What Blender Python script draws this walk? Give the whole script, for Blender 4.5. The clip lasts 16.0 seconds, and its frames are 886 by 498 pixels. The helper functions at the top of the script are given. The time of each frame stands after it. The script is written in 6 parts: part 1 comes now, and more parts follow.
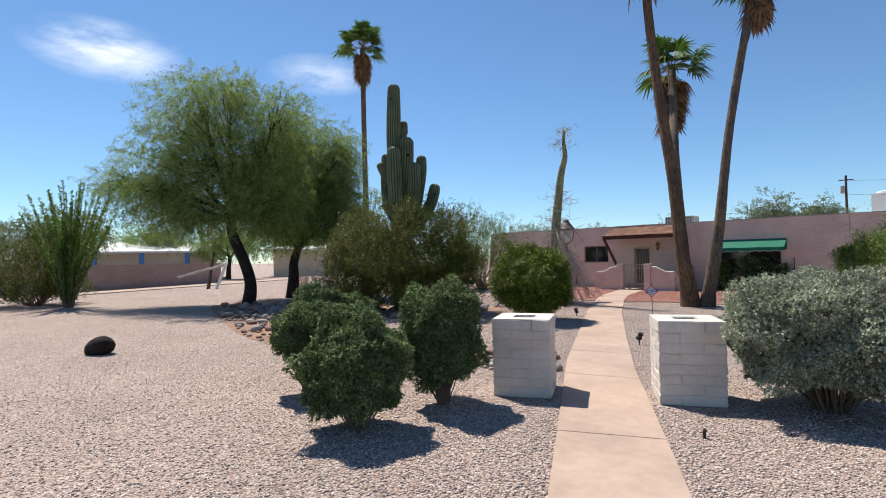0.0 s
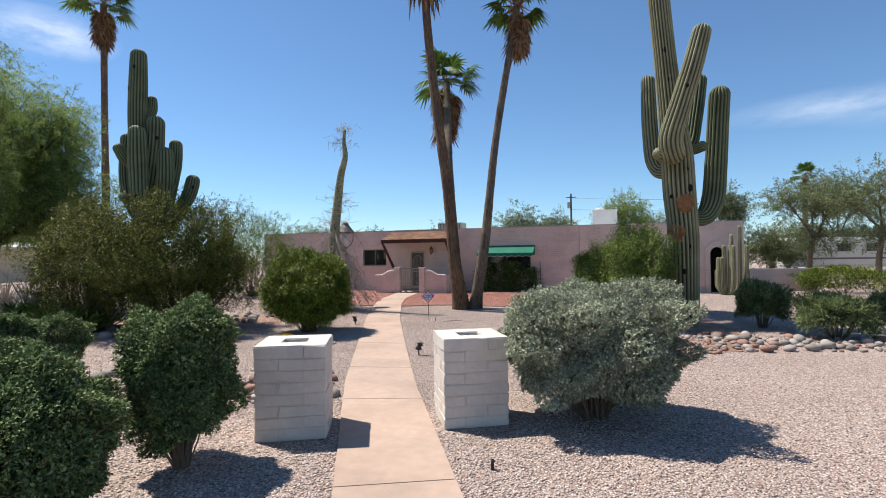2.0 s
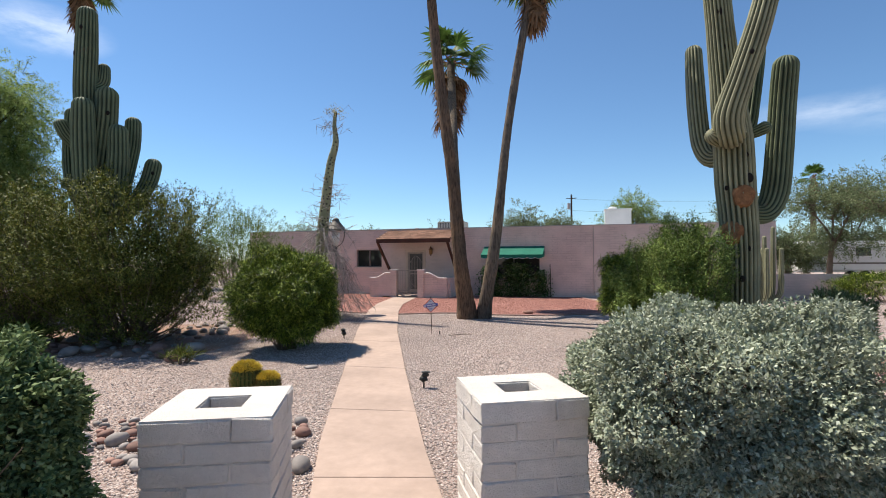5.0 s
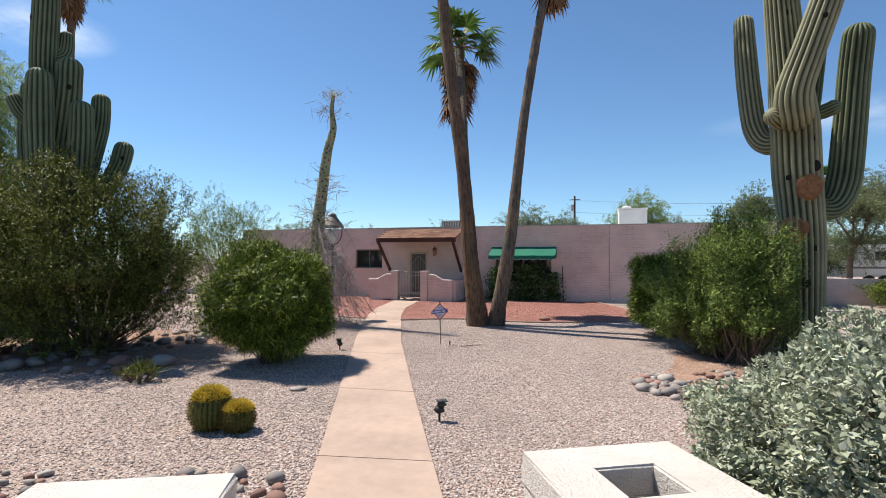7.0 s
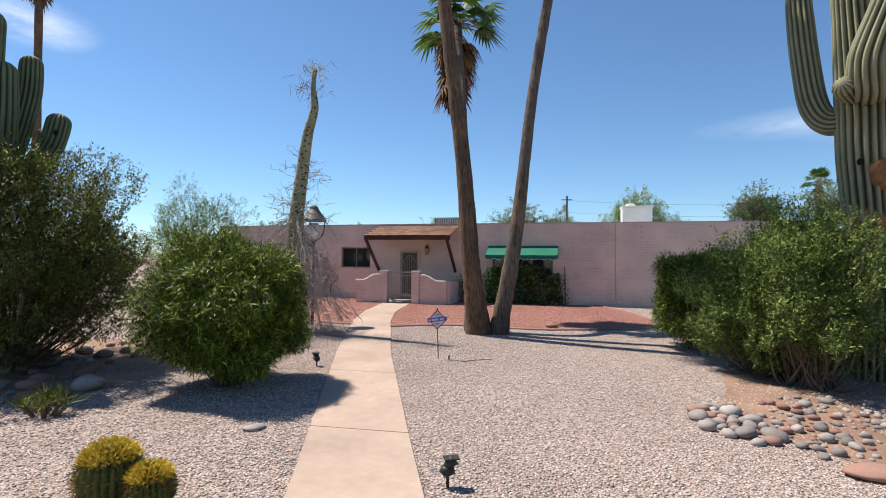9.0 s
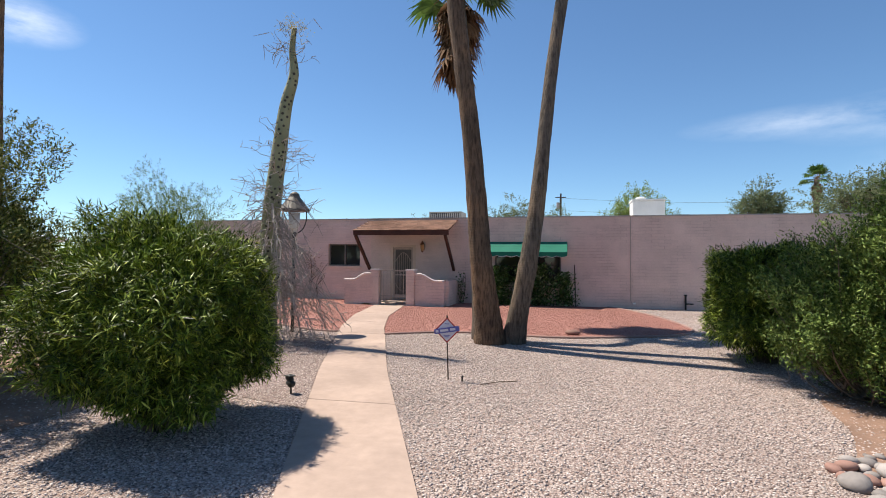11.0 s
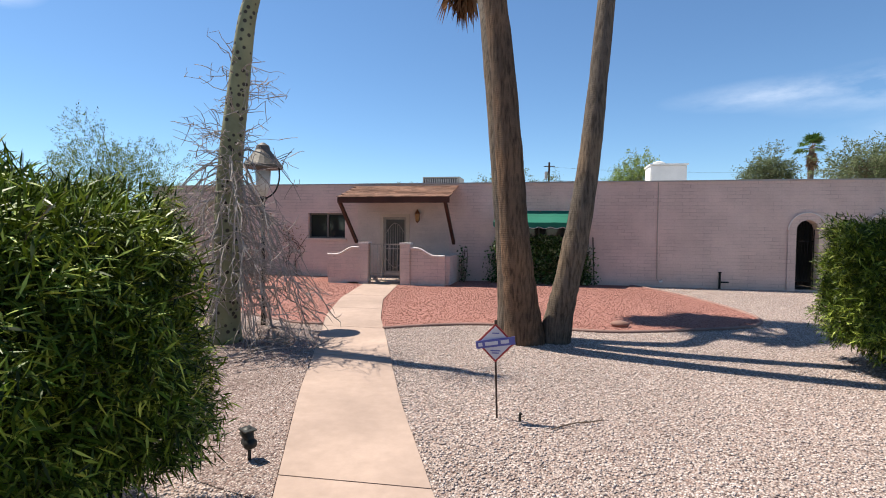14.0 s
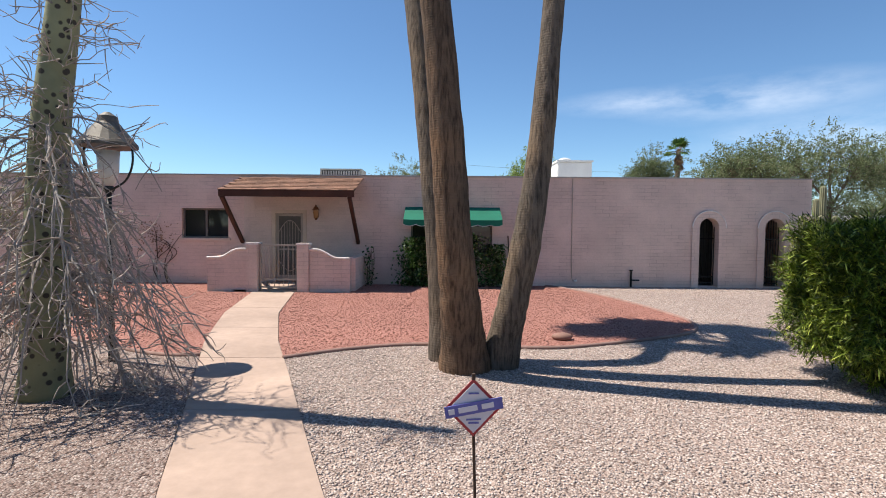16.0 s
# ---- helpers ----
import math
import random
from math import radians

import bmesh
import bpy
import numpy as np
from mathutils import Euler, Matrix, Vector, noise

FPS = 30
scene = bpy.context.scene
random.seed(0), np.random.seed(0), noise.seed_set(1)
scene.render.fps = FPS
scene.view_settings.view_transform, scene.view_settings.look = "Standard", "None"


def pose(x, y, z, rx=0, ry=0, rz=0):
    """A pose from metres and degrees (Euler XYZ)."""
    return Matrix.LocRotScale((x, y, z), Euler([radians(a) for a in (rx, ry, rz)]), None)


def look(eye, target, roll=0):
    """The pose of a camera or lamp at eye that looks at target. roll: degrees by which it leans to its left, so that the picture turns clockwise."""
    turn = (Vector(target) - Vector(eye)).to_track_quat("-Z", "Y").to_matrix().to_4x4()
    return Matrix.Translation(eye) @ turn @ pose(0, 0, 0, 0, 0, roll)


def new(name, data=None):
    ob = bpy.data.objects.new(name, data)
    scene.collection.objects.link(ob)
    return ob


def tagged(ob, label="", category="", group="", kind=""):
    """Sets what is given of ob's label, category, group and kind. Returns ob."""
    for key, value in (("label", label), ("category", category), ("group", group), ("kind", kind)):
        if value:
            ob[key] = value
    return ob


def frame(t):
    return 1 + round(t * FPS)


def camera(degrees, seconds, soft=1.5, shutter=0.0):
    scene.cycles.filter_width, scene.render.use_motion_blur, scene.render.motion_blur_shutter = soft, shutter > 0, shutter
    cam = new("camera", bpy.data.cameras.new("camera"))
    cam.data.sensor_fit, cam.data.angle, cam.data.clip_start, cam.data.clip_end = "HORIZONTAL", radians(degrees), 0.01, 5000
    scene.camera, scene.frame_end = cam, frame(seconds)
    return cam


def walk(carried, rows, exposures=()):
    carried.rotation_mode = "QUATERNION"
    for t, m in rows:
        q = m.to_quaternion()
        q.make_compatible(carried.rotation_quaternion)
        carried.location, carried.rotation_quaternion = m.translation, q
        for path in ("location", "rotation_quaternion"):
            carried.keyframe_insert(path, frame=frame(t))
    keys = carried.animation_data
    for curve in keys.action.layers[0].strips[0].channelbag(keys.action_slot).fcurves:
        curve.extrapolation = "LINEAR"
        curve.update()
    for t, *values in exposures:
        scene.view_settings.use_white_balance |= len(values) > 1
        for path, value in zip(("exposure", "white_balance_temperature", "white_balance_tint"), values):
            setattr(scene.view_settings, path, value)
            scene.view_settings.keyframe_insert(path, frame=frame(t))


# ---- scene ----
cam = camera(82.4, 16.0, soft=1.0)
EXPOSURES = [(0.0, 0.35), (2.0, 0.44), (5.5, 0.46), (9.0, 0.46), (12.0, 0.46), (15.0, 0.52), (16.0, 0.50)]
PATH = [
    (0, (1.033, 0.86, 1.592), (-0.31, 2.342, 1.634), -1.0),
    (0.5, (0.918, 1.017, 1.633), (-0.233, 2.652, 1.67), -1.0),
    (1, (0.78, 1.182, 1.678), (-0.147, 2.954, 1.715), -0.7),
    (1.5, (0.682, 1.389, 1.707), (-0.037, 3.255, 1.74), -0.9),
    (2, (0.592, 1.644, 1.706), (-0.01, 3.551, 1.739), -0.7),
    (2.5, (0.444, 1.913, 1.753), (-0.145, 3.824, 1.784), -0.6),
    (3, (0.291, 2.207, 1.79), (-0.295, 4.119, 1.823), -0.6),
    (5.5, (-0.435, 3.956, 1.702), (-1.023, 5.867, 1.742), -0.0),
    (6, (-0.601, 4.29, 1.687), (-1.192, 6.201, 1.731), 0.2),
    (6.5, (-0.77, 4.586, 1.669), (-1.356, 6.498, 1.716), 0.1),
    (7, (-0.939, 4.932, 1.671), (-1.521, 6.845, 1.716), 0.2),
    (7.5, (-1.115, 5.306, 1.651), (-1.695, 7.219, 1.697), 0.3),
    (8, (-1.266, 5.657, 1.644), (-1.838, 7.572, 1.691), 0.1),
    (8.5, (-1.409, 6.037, 1.65), (-1.97, 7.956, 1.699), 0.3),
    (9, (-1.559, 6.41, 1.641), (-2.099, 8.335, 1.687), 0.6),
    (11.5, (-2.534, 8.503, 1.57), (-3.032, 10.439, 1.613), 0.5),
    (12, (-2.731, 8.884, 1.574), (-3.228, 10.82, 1.615), 0.4),
    (12.5, (-2.899, 9.263, 1.576), (-3.39, 11.201, 1.616), 0.3),
    (13, (-3.086, 9.634, 1.563), (-3.568, 11.574, 1.592), 0.7),
    (13.5, (-3.293, 9.966, 1.586), (-3.743, 11.915, 1.568), 0.7),
    (14, (-3.47, 10.292, 1.604), (-3.896, 12.245, 1.532), 0.6),
    (14.5, (-3.654, 10.645, 1.617), (-3.996, 12.614, 1.549), 0.8),
    (15, (-3.829, 10.976, 1.644), (-4.013, 12.966, 1.565), 0.5),
    (15.5, (-3.973, 11.361, 1.653), (-4.047, 13.358, 1.567), 0.4),
    (16, (-4.109, 11.739, 1.678), (-4.117, 13.737, 1.592), 0.5),
]
walk(cam, [(t, look(eye, target, roll)) for t, eye, target, roll in PATH], EXPOSURES)

# ---- light ----
SUN_ELEVATION, SHADOW_HEADING = radians(59.0), radians(-14.0)
to_sun = Vector((-math.cos(SHADOW_HEADING) * math.cos(SUN_ELEVATION), -math.sin(SHADOW_HEADING) * math.cos(SUN_ELEVATION), math.sin(SUN_ELEVATION)))
world = bpy.data.worlds.new("sky")
scene.world = world
world.use_nodes = True
wn, wl = world.node_tree.nodes, world.node_tree.links
background = wn["Background"]
sky = wn.new("ShaderNodeTexSky")
sky.sky_type, sky.sun_disc = "NISHITA", False
sky.sun_elevation, sky.sun_rotation = SUN_ELEVATION, math.atan2(to_sun.x, to_sun.y)
sky.altitude, sky.air_density, sky.dust_density, sky.ozone_density = 700, 1.0, 0.0, 5.0
background.inputs["Strength"].default_value = 0.097

# thin fair-weather clouds, drawn by direction
coord = wn.new("ShaderNodeTexCoord")
stretch = wn.new("ShaderNodeMapping")
stretch.inputs["Scale"].default_value = (4.0, 4.0, 13.0)
stretch.inputs["Location"].default_value = (2.3, 0.9, 0.4)
wisps = wn.new("ShaderNodeTexNoise")
wisps.inputs["Scale"].default_value, wisps.inputs["Detail"].default_value, wisps.inputs["Roughness"].default_value = 1.3, 9.0, 0.62
thin = wn.new("ShaderNodeValToRGB")
thin.color_ramp.elements[0].position, thin.color_ramp.elements[1].position = 0.36, 0.62
cloud_mix = wn.new("ShaderNodeMixRGB")
cloud_mix.inputs["Color2"].default_value = (11.0, 11.2, 11.5, 1)
wl.new(coord.outputs["Generated"], stretch.inputs["Vector"])
wl.new(stretch.outputs["Vector"], wisps.inputs["Vector"])
wl.new(wisps.outputs["Fac"], thin.inputs["Fac"])
# each cloud is a flattened patch of the wisps, at its own heading
cover = None
for heading, wide, flat, dense in (((-0.913, 0.233, 0.336), 0.115, 2.4, 1.0), ((-0.777, 0.53, 0.338), 0.10, 2.6, 0.6), ((0.36, 0.90, 0.225), 0.2, 7.0, 0.3), ((0.50, 0.84, 0.215), 0.22, 5.0, 0.3), ((0.61, 0.78, 0.145), 0.25, 4.0, 0.25)):
    away = wn.new("ShaderNodeVectorMath")
    away.operation = "SUBTRACT"
    away.inputs[1].default_value = heading
    wl.new(coord.outputs["Generated"], away.inputs[0])
    squash = wn.new("ShaderNodeVectorMath")
    squash.operation = "MULTIPLY"
    squash.inputs[1].default_value = (1 / wide, 1 / wide, flat / wide)
    wl.new(away.outputs[0], squash.inputs[0])
    far = wn.new("ShaderNodeVectorMath")
    far.operation = "LENGTH"
    wl.new(squash.outputs[0], far.inputs[0])
    fade = wn.new("ShaderNodeMapRange")
    fade.inputs["From Min"].default_value, fade.inputs["From Max"].default_value = 1.0, 0.1
    fade.inputs["To Min"].default_value, fade.inputs["To Max"].default_value = 0.0, dense
    wl.new(far.outputs["Value"], fade.inputs["Value"])
    if cover is None:
        cover = fade.outputs[0]
    else:
        most = wn.new("ShaderNodeMath")
        most.operation = "MAXIMUM"
        wl.new(cover, most.inputs[0])
        wl.new(fade.outputs[0], most.inputs[1])
        cover = most.outputs[0]
veil = wn.new("ShaderNodeMath")
veil.operation = "MULTIPLY"
wl.new(cover, veil.inputs[0])
wl.new(thin.outputs["Color"], veil.inputs[1])
wl.new(veil.outputs[0], cloud_mix.inputs["Fac"])
deep = wn.new("ShaderNodeMixRGB")
deep.blend_type = "MULTIPLY"
deep.inputs["Fac"].default_value = 1.0
deep.inputs["Color2"].default_value = (0.92, 1.05, 1.09, 1)
wl.new(sky.outputs["Color"], deep.inputs["Color1"])
wl.new(deep.outputs["Color"], cloud_mix.inputs["Color1"])
wl.new(cloud_mix.outputs["Color"], background.inputs["Color"])

sun_data = bpy.data.lights.new("sun", "SUN")
sun_data.energy, sun_data.angle, sun_data.color = 5.5, radians(0.53), (1.0, 0.93, 0.825)
sun = new("sun", sun_data)
sun.matrix_world = look(to_sun * 60, (0, 0, 0))


# ---- materials ----
def nodes_of(name):
    m = bpy.data.materials.new(name)
    m.use_nodes = True
    t = m.node_tree
    return m, t.nodes, t.links, t.nodes["Principled BSDF"]


def rgb(c, f=1.0):
    return (min(1, c[0] * f), min(1, c[1] * f), min(1, c[2] * f), 1)


def mixed(n, l, fac, a, b, mode="MIX"):
    mx = n.new("ShaderNodeMixRGB")
    mx.blend_type = mode
    for sock, v in (("Fac", fac), ("Color1", a), ("Color2", b)):
        if isinstance(v, (tuple, float, int)):
            mx.inputs[sock].default_value = v
        else:
            l.new(v, mx.inputs[sock])
    return mx.outputs["Color"]


def noise_out(n, l, scale, detail=4.0, rough=0.55, vec=None):
    t = n.new("ShaderNodeTexNoise")
    t.inputs["Scale"].default_value, t.inputs["Detail"].default_value, t.inputs["Roughness"].default_value = scale, detail, rough
    if vec is None:
        vec = n.new("ShaderNodeNewGeometry").outputs["Position"]
    l.new(vec, t.inputs["Vector"])
    return t.outputs["Fac"]


def ramp(n, l, src, stops):
    r = n.new("ShaderNodeValToRGB")
    e = r.color_ramp.elements
    while len(e) < len(stops):
        e.new(0.5)
    for k, (p, c) in zip(e, stops):
        k.position = p
        k.color = c if isinstance(c, tuple) else (c, c, c, 1)
    l.new(src, r.inputs["Fac"])
    return r.outputs["Color"]


def bumped(n, l, bsdf, height, strength=0.4, distance=0.01):
    b = n.new("ShaderNodeBump")
    b.inputs["Strength"].default_value, b.inputs["Distance"].default_value = strength, distance
    l.new(height, b.inputs["Height"])
    l.new(b.outputs["Normal"], bsdf.inputs["Normal"])


def surface(name, base, rough=0.8, big=0.8, fine=14.0, spread=0.22, bump=0.3, depth=0.004, metal=0.0, islands=0.0, objects=0.0, spec=0.3):
    """A surface with variation at two scales, and per piece where asked."""
    m, n, l, p = nodes_of(name)
    a = ramp(n, l, noise_out(n, l, big, 5), [(0.3, rgb(base, 1 - spread)), (0.7, rgb(base, 1 + spread))])
    g = ramp(n, l, noise_out(n, l, fine, 6, 0.65), [(0.3, 1 - spread), (0.7, 1.0)])
    c = mixed(n, l, 1.0, a, g, "MULTIPLY")
    for amount, kind in ((islands, "i"), (objects, "o")):
        if amount:
            src = n.new("ShaderNodeNewGeometry").outputs["Random Per Island"] if kind == "i" else n.new("ShaderNodeObjectInfo").outputs["Random"]
            c = mixed(n, l, 1.0, c, ramp(n, l, src, [(0.0, 1 - amount), (1.0, 1.0)]), "MULTIPLY")
    l.new(c, p.inputs["Base Color"])
    p.inputs["Roughness"].default_value, p.inputs["Metallic"].default_value = rough, metal
    p.inputs["Specular IOR Level"].default_value = spec
    bumped(n, l, p, noise_out(n, l, fine * 3, 5, 0.7), bump, depth)
    return m


def foliage(name, dark, light, through_light=0.3, rough=0.55, tips=None):
    """Leaves: colour differs from leaf to leaf, some light comes through."""
    m, n, l, p = nodes_of(name)
    rnd = n.new("ShaderNodeNewGeometry").outputs["Random Per Island"]
    stops = [(0.0, rgb(dark)), (0.75, rgb(light))] + ([(1.0, rgb(tips))] if tips else [])
    c = ramp(n, l, rnd, stops)
    c = mixed(n, l, 1.0, c, ramp(n, l, noise_out(n, l, 4.5, 3), [(0.32, 0.58), (0.66, 1.0)]), "MULTIPLY")
    l.new(c, p.inputs["Base Color"])
    p.inputs["Roughness"].default_value, p.inputs["Specular IOR Level"].default_value = rough, 0.2
    tr = n.new("ShaderNodeBsdfTranslucent")
    l.new(c, tr.inputs["Color"])
    mx = n.new("ShaderNodeMixShader")
    mx.inputs["Fac"].default_value = through_light
    l.new(p.outputs["BSDF"], mx.inputs[1])
    l.new(tr.outputs["BSDF"], mx.inputs[2])
    l.new(mx.outputs["Shader"], n["Material Output"].inputs["Surface"])
    return m


def gravel(name, stones, scale=42.0, patch=0.35):
    """Crushed rock: each stone a tint of its own, with relief."""
    m, n, l, p = nodes_of(name)
    pos = n.new("ShaderNodeNewGeometry").outputs["Position"]
    v = n.new("ShaderNodeTexVoronoi")
    v.inputs["Scale"].default_value = scale
    l.new(pos, v.inputs["Vector"])
    sep = n.new("ShaderNodeSeparateColor")
    l.new(v.outputs["Color"], sep.inputs["Color"])
    c = ramp(n, l, sep.outputs["Red"], [(i / (len(stones) - 1), rgb(s)) for i, s in enumerate(stones)])
    c = mixed(n, l, 1.0, c, ramp(n, l, noise_out(n, l, 0.45, 6, 0.6), [(0.3, 1 - patch), (0.65, 1.0)]), "MULTIPLY")
    # bare soil shows through in places
    soil = ramp(n, l, noise_out(n, l, 0.8, 6, 0.65), [(0.60, 0.0), (0.74, 0.5)])
    c = mixed(n, l, soil, c, rgb(stones[3], 0.8))
    # gaps between stones darkened in the colour, in place of their shade
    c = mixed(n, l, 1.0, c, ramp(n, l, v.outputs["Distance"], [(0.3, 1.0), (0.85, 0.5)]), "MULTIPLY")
    l.new(c, p.inputs["Base Color"])
    p.inputs["Roughness"].default_value, p.inputs["Specular IOR Level"].default_value = 0.9, 0.2
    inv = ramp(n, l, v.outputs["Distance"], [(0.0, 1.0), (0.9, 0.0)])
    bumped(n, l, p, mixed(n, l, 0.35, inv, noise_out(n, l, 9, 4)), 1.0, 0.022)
    return m


def blockwork(name, base, spread=0.1, mortar=0.82, strength=0.5, width=0.4, height=0.102):
    """Painted slump block: courses show as relief under the paint, with streaks."""
    m, n, l, p = nodes_of(name)
    sep = n.new("ShaderNodeSeparateXYZ")
    l.new(n.new("ShaderNodeNewGeometry").outputs["Position"], sep.inputs["Vector"])
    add = n.new("ShaderNodeMath")
    l.new(sep.outputs["X"], add.inputs[0])
    l.new(sep.outputs["Y"], add.inputs[1])
    com = n.new("ShaderNodeCombineXYZ")
    l.new(add.outputs[0], com.inputs["X"])
    l.new(sep.outputs["Z"], com.inputs["Y"])
    # courses sag a little, so the joints are never ruled
    wob = n.new("ShaderNodeVectorMath")
    wob.operation = "SCALE"
    wn_ = n.new("ShaderNodeTexNoise")
    wn_.inputs["Scale"].default_value = 3.5
    l.new(com.outputs[0], wn_.inputs["Vector"])
    l.new(wn_.outputs["Color"], wob.inputs[0])
    wob.inputs["Scale"].default_value = 0.05
    adv = n.new("ShaderNodeVectorMath")
    l.new(com.outputs[0], adv.inputs[0])
    l.new(wob.outputs[0], adv.inputs[1])
    b = n.new("ShaderNodeTexBrick")
    for k, val in (("Scale", 1.0), ("Brick Width", width), ("Row Height", height), ("Mortar Size", 0.008), ("Mortar Smooth", 0.6), ("Bias", 0.0)):
        b.inputs[k].default_value = val
    b.inputs["Color1"].default_value, b.inputs["Color2"].default_value, b.inputs["Mortar"].default_value = (1, 1, 1, 1), (0.9, 0.9, 0.9, 1), (mortar, mortar, mortar, 1)
    l.new(adv.outputs[0], b.inputs["Vector"])
    c = ramp(n, l, noise_out(n, l, 0.7, 6, 0.6), [(0.3, rgb(base, 1 - spread)), (0.7, rgb(base, 1 + spread * 0.6))])
    patchy = ramp(n, l, noise_out(n, l, 1.7, 4), [(0.4, 0.0), (0.62, 1.0)])
    c = mixed(n, l, 1.0, c, mixed(n, l, patchy, (1, 1, 1, 1), b.outputs["Color"]), "MULTIPLY")
    c = mixed(n, l, 1.0, c, ramp(n, l, noise_out(n, l, 25, 5, 0.7), [(0.3, 0.88), (0.6, 1.0)]), "MULTIPLY")
    l.new(c, p.inputs["Base Color"])
    p.inputs["Roughness"].default_value, p.inputs["Specular IOR Level"].default_value = 0.85, 0.2
    h = mixed(n, l, 0.3, b.outputs["Color"], noise_out(n, l, 18, 5, 0.7))
    bumped(n, l, p, h, strength, 0.02)
    return m


def cactus_skin(name, groove, ridge):
    """Green skin with paler, spiny ridges and old brown bark low down."""
    m, n, l, p = nodes_of(name)
    geo = n.new("ShaderNodeNewGeometry")
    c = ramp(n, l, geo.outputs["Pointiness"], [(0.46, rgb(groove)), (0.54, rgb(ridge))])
    c = mixed(n, l, 1.0, c, ramp(n, l, noise_out(n, l, 2.2, 5), [(0.3, 0.65), (0.7, 1.0)]), "MULTIPLY")
    scabs = ramp(n, l, noise_out(n, l, 3.0, 6, 0.7), [(0.62, 0.0), (0.72, 0.75)])
    c = mixed(n, l, scabs, c, (0.14, 0.11, 0.075, 1))
    l.new(c, p.inputs["Base Color"])
    p.inputs["Roughness"].default_value, p.inputs["Specular IOR Level"].default_value = 0.7, 0.25
    bumped(n, l, p, noise_out(n, l, 40, 5, 0.7), 0.5, 0.01)
    return m


def trunk_rings(name, base, ring=22.0):
    """Palm trunk: close leaf-scar rings and vertical checks."""
    m, n, l, p = nodes_of(name)
    geo = n.new("ShaderNodeNewGeometry")
    w = n.new("ShaderNodeTexWave")
    w.bands_direction = "Z"
    for k, val in (("Scale", ring * 0.5), ("Distortion", 3.0), ("Detail", 3.0), ("Detail Scale", 2.5)):
        w.inputs[k].default_value = val
    l.new(geo.outputs["Position"], w.inputs["Vector"])
    c = ramp(n, l, noise_out(n, l, 1.2, 6, 0.6), [(0.28, rgb((base[0] * 0.55, base[1] * 0.62, base[2] * 0.7))), (0.5, rgb(base)), (0.72, rgb((base[0] * 1.5, base[1] * 1.35, base[2] * 1.15)))])
    c = mixed(n, l, 1.0, c, ramp(n, l, w.outputs["Fac"], [(0.0, 0.96), (0.5, 1.0)]), "MULTIPLY")
    mp = n.new("ShaderNodeMapping")
    mp.inputs["Scale"].default_value = (14, 14, 2.0)
    l.new(geo.outputs["Position"], mp.inputs["Vector"])
    chk = noise_out(n, l, 2.0, 5, 0.65, mp.outputs["Vector"])
    c = mixed(n, l, 1.0, c, ramp(n, l, chk, [(0.36, 0.4), (0.56, 1.0)]), "MULTIPLY")
    l.new(c, p.inputs["Base Color"])
    p.inputs["Roughness"].default_value, p.inputs["Specular IOR Level"].default_value = 0.9, 0.15
    bumped(n, l, p, mixed(n, l, 0.94, w.outputs["Fac"], chk), 0.9, 0.03)
    return m


def spotted_bark(name, base, spot):
    m, n, l, p = nodes_of(name)
    v = n.new("ShaderNodeTexVoronoi")
    v.inputs["Scale"].default_value = 11.0
    l.new(n.new("ShaderNodeNewGeometry").outputs["Position"], v.inputs["Vector"])
    c = ramp(n, l, noise_out(n, l, 2.5, 5), [(0.3, rgb(base, 0.7)), (0.7, rgb(base, 1.15))])
    c = mixed(n, l, ramp(n, l, v.outputs["Distance"], [(0.24, 1.0), (0.34, 0.0)]), c, rgb(spot))
    l.new(c, p.inputs["Base Color"])
    p.inputs["Roughness"].default_value = 0.8
    bumped(n, l, p, mixed(n, l, 0.5, v.outputs["Distance"], noise_out(n, l, 30, 5)), 0.5, 0.015)
    return m


def glass_pane(name):
    m, n, l, p = nodes_of(name)
    p.inputs["Base Color"].default_value = (0.02, 0.022, 0.024, 1)
    p.inputs["Roughness"].default_value, p.inputs["Specular IOR Level"].default_value = 0.04, 0.6
    return m


M = {}
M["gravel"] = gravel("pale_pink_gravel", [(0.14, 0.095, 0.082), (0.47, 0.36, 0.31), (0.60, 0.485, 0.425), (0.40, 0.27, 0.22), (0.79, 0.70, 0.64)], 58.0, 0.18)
M["brown_gravel"] = gravel("brownish_pink_gravel", [(0.10, 0.065, 0.055), (0.34, 0.25, 0.215), (0.44, 0.34, 0.295), (0.28, 0.18, 0.15), (0.58, 0.50, 0.45)], 58.0, 0.25)
M["red_gravel"] = gravel("red_lava_gravel", [(0.31, 0.13, 0.10), (0.47, 0.215, 0.17), (0.56, 0.29, 0.235), (0.38, 0.16, 0.122)], 48.0, 0.2)
M["pebble"] = surface("loose_stone", (0.70, 0.575, 0.51), 0.9, 0.6, 30, 0.12, 0.3, 0.003, islands=0.55)
M["red_pebble"] = surface("loose_red_stone", (0.46, 0.22, 0.175), 0.9, 0.6, 30, 0.15, 0.3, 0.003, islands=0.5)
M["concrete"] = surface("tan_concrete", (0.44, 0.325, 0.26), 0.88, 0.9, 9, 0.15, 0.25, 0.003, objects=0.06)
M["joint"] = surface("dark_joint", (0.30, 0.20, 0.13), 0.95, 2, 20, 0.2)
M["pink"] = blockwork("pink_painted_block", (0.70, 0.545, 0.475), 0.15, 0.70, 1.0)
M["pale"] = blockwork("pale_painted_block", (0.66, 0.54, 0.46), 0.08, 0.85, 0.5)
M["wall_left"] = blockwork("mauve_fence_block", (0.33, 0.235, 0.215), 0.15, 0.86, 0.4, 0.4, 0.2)
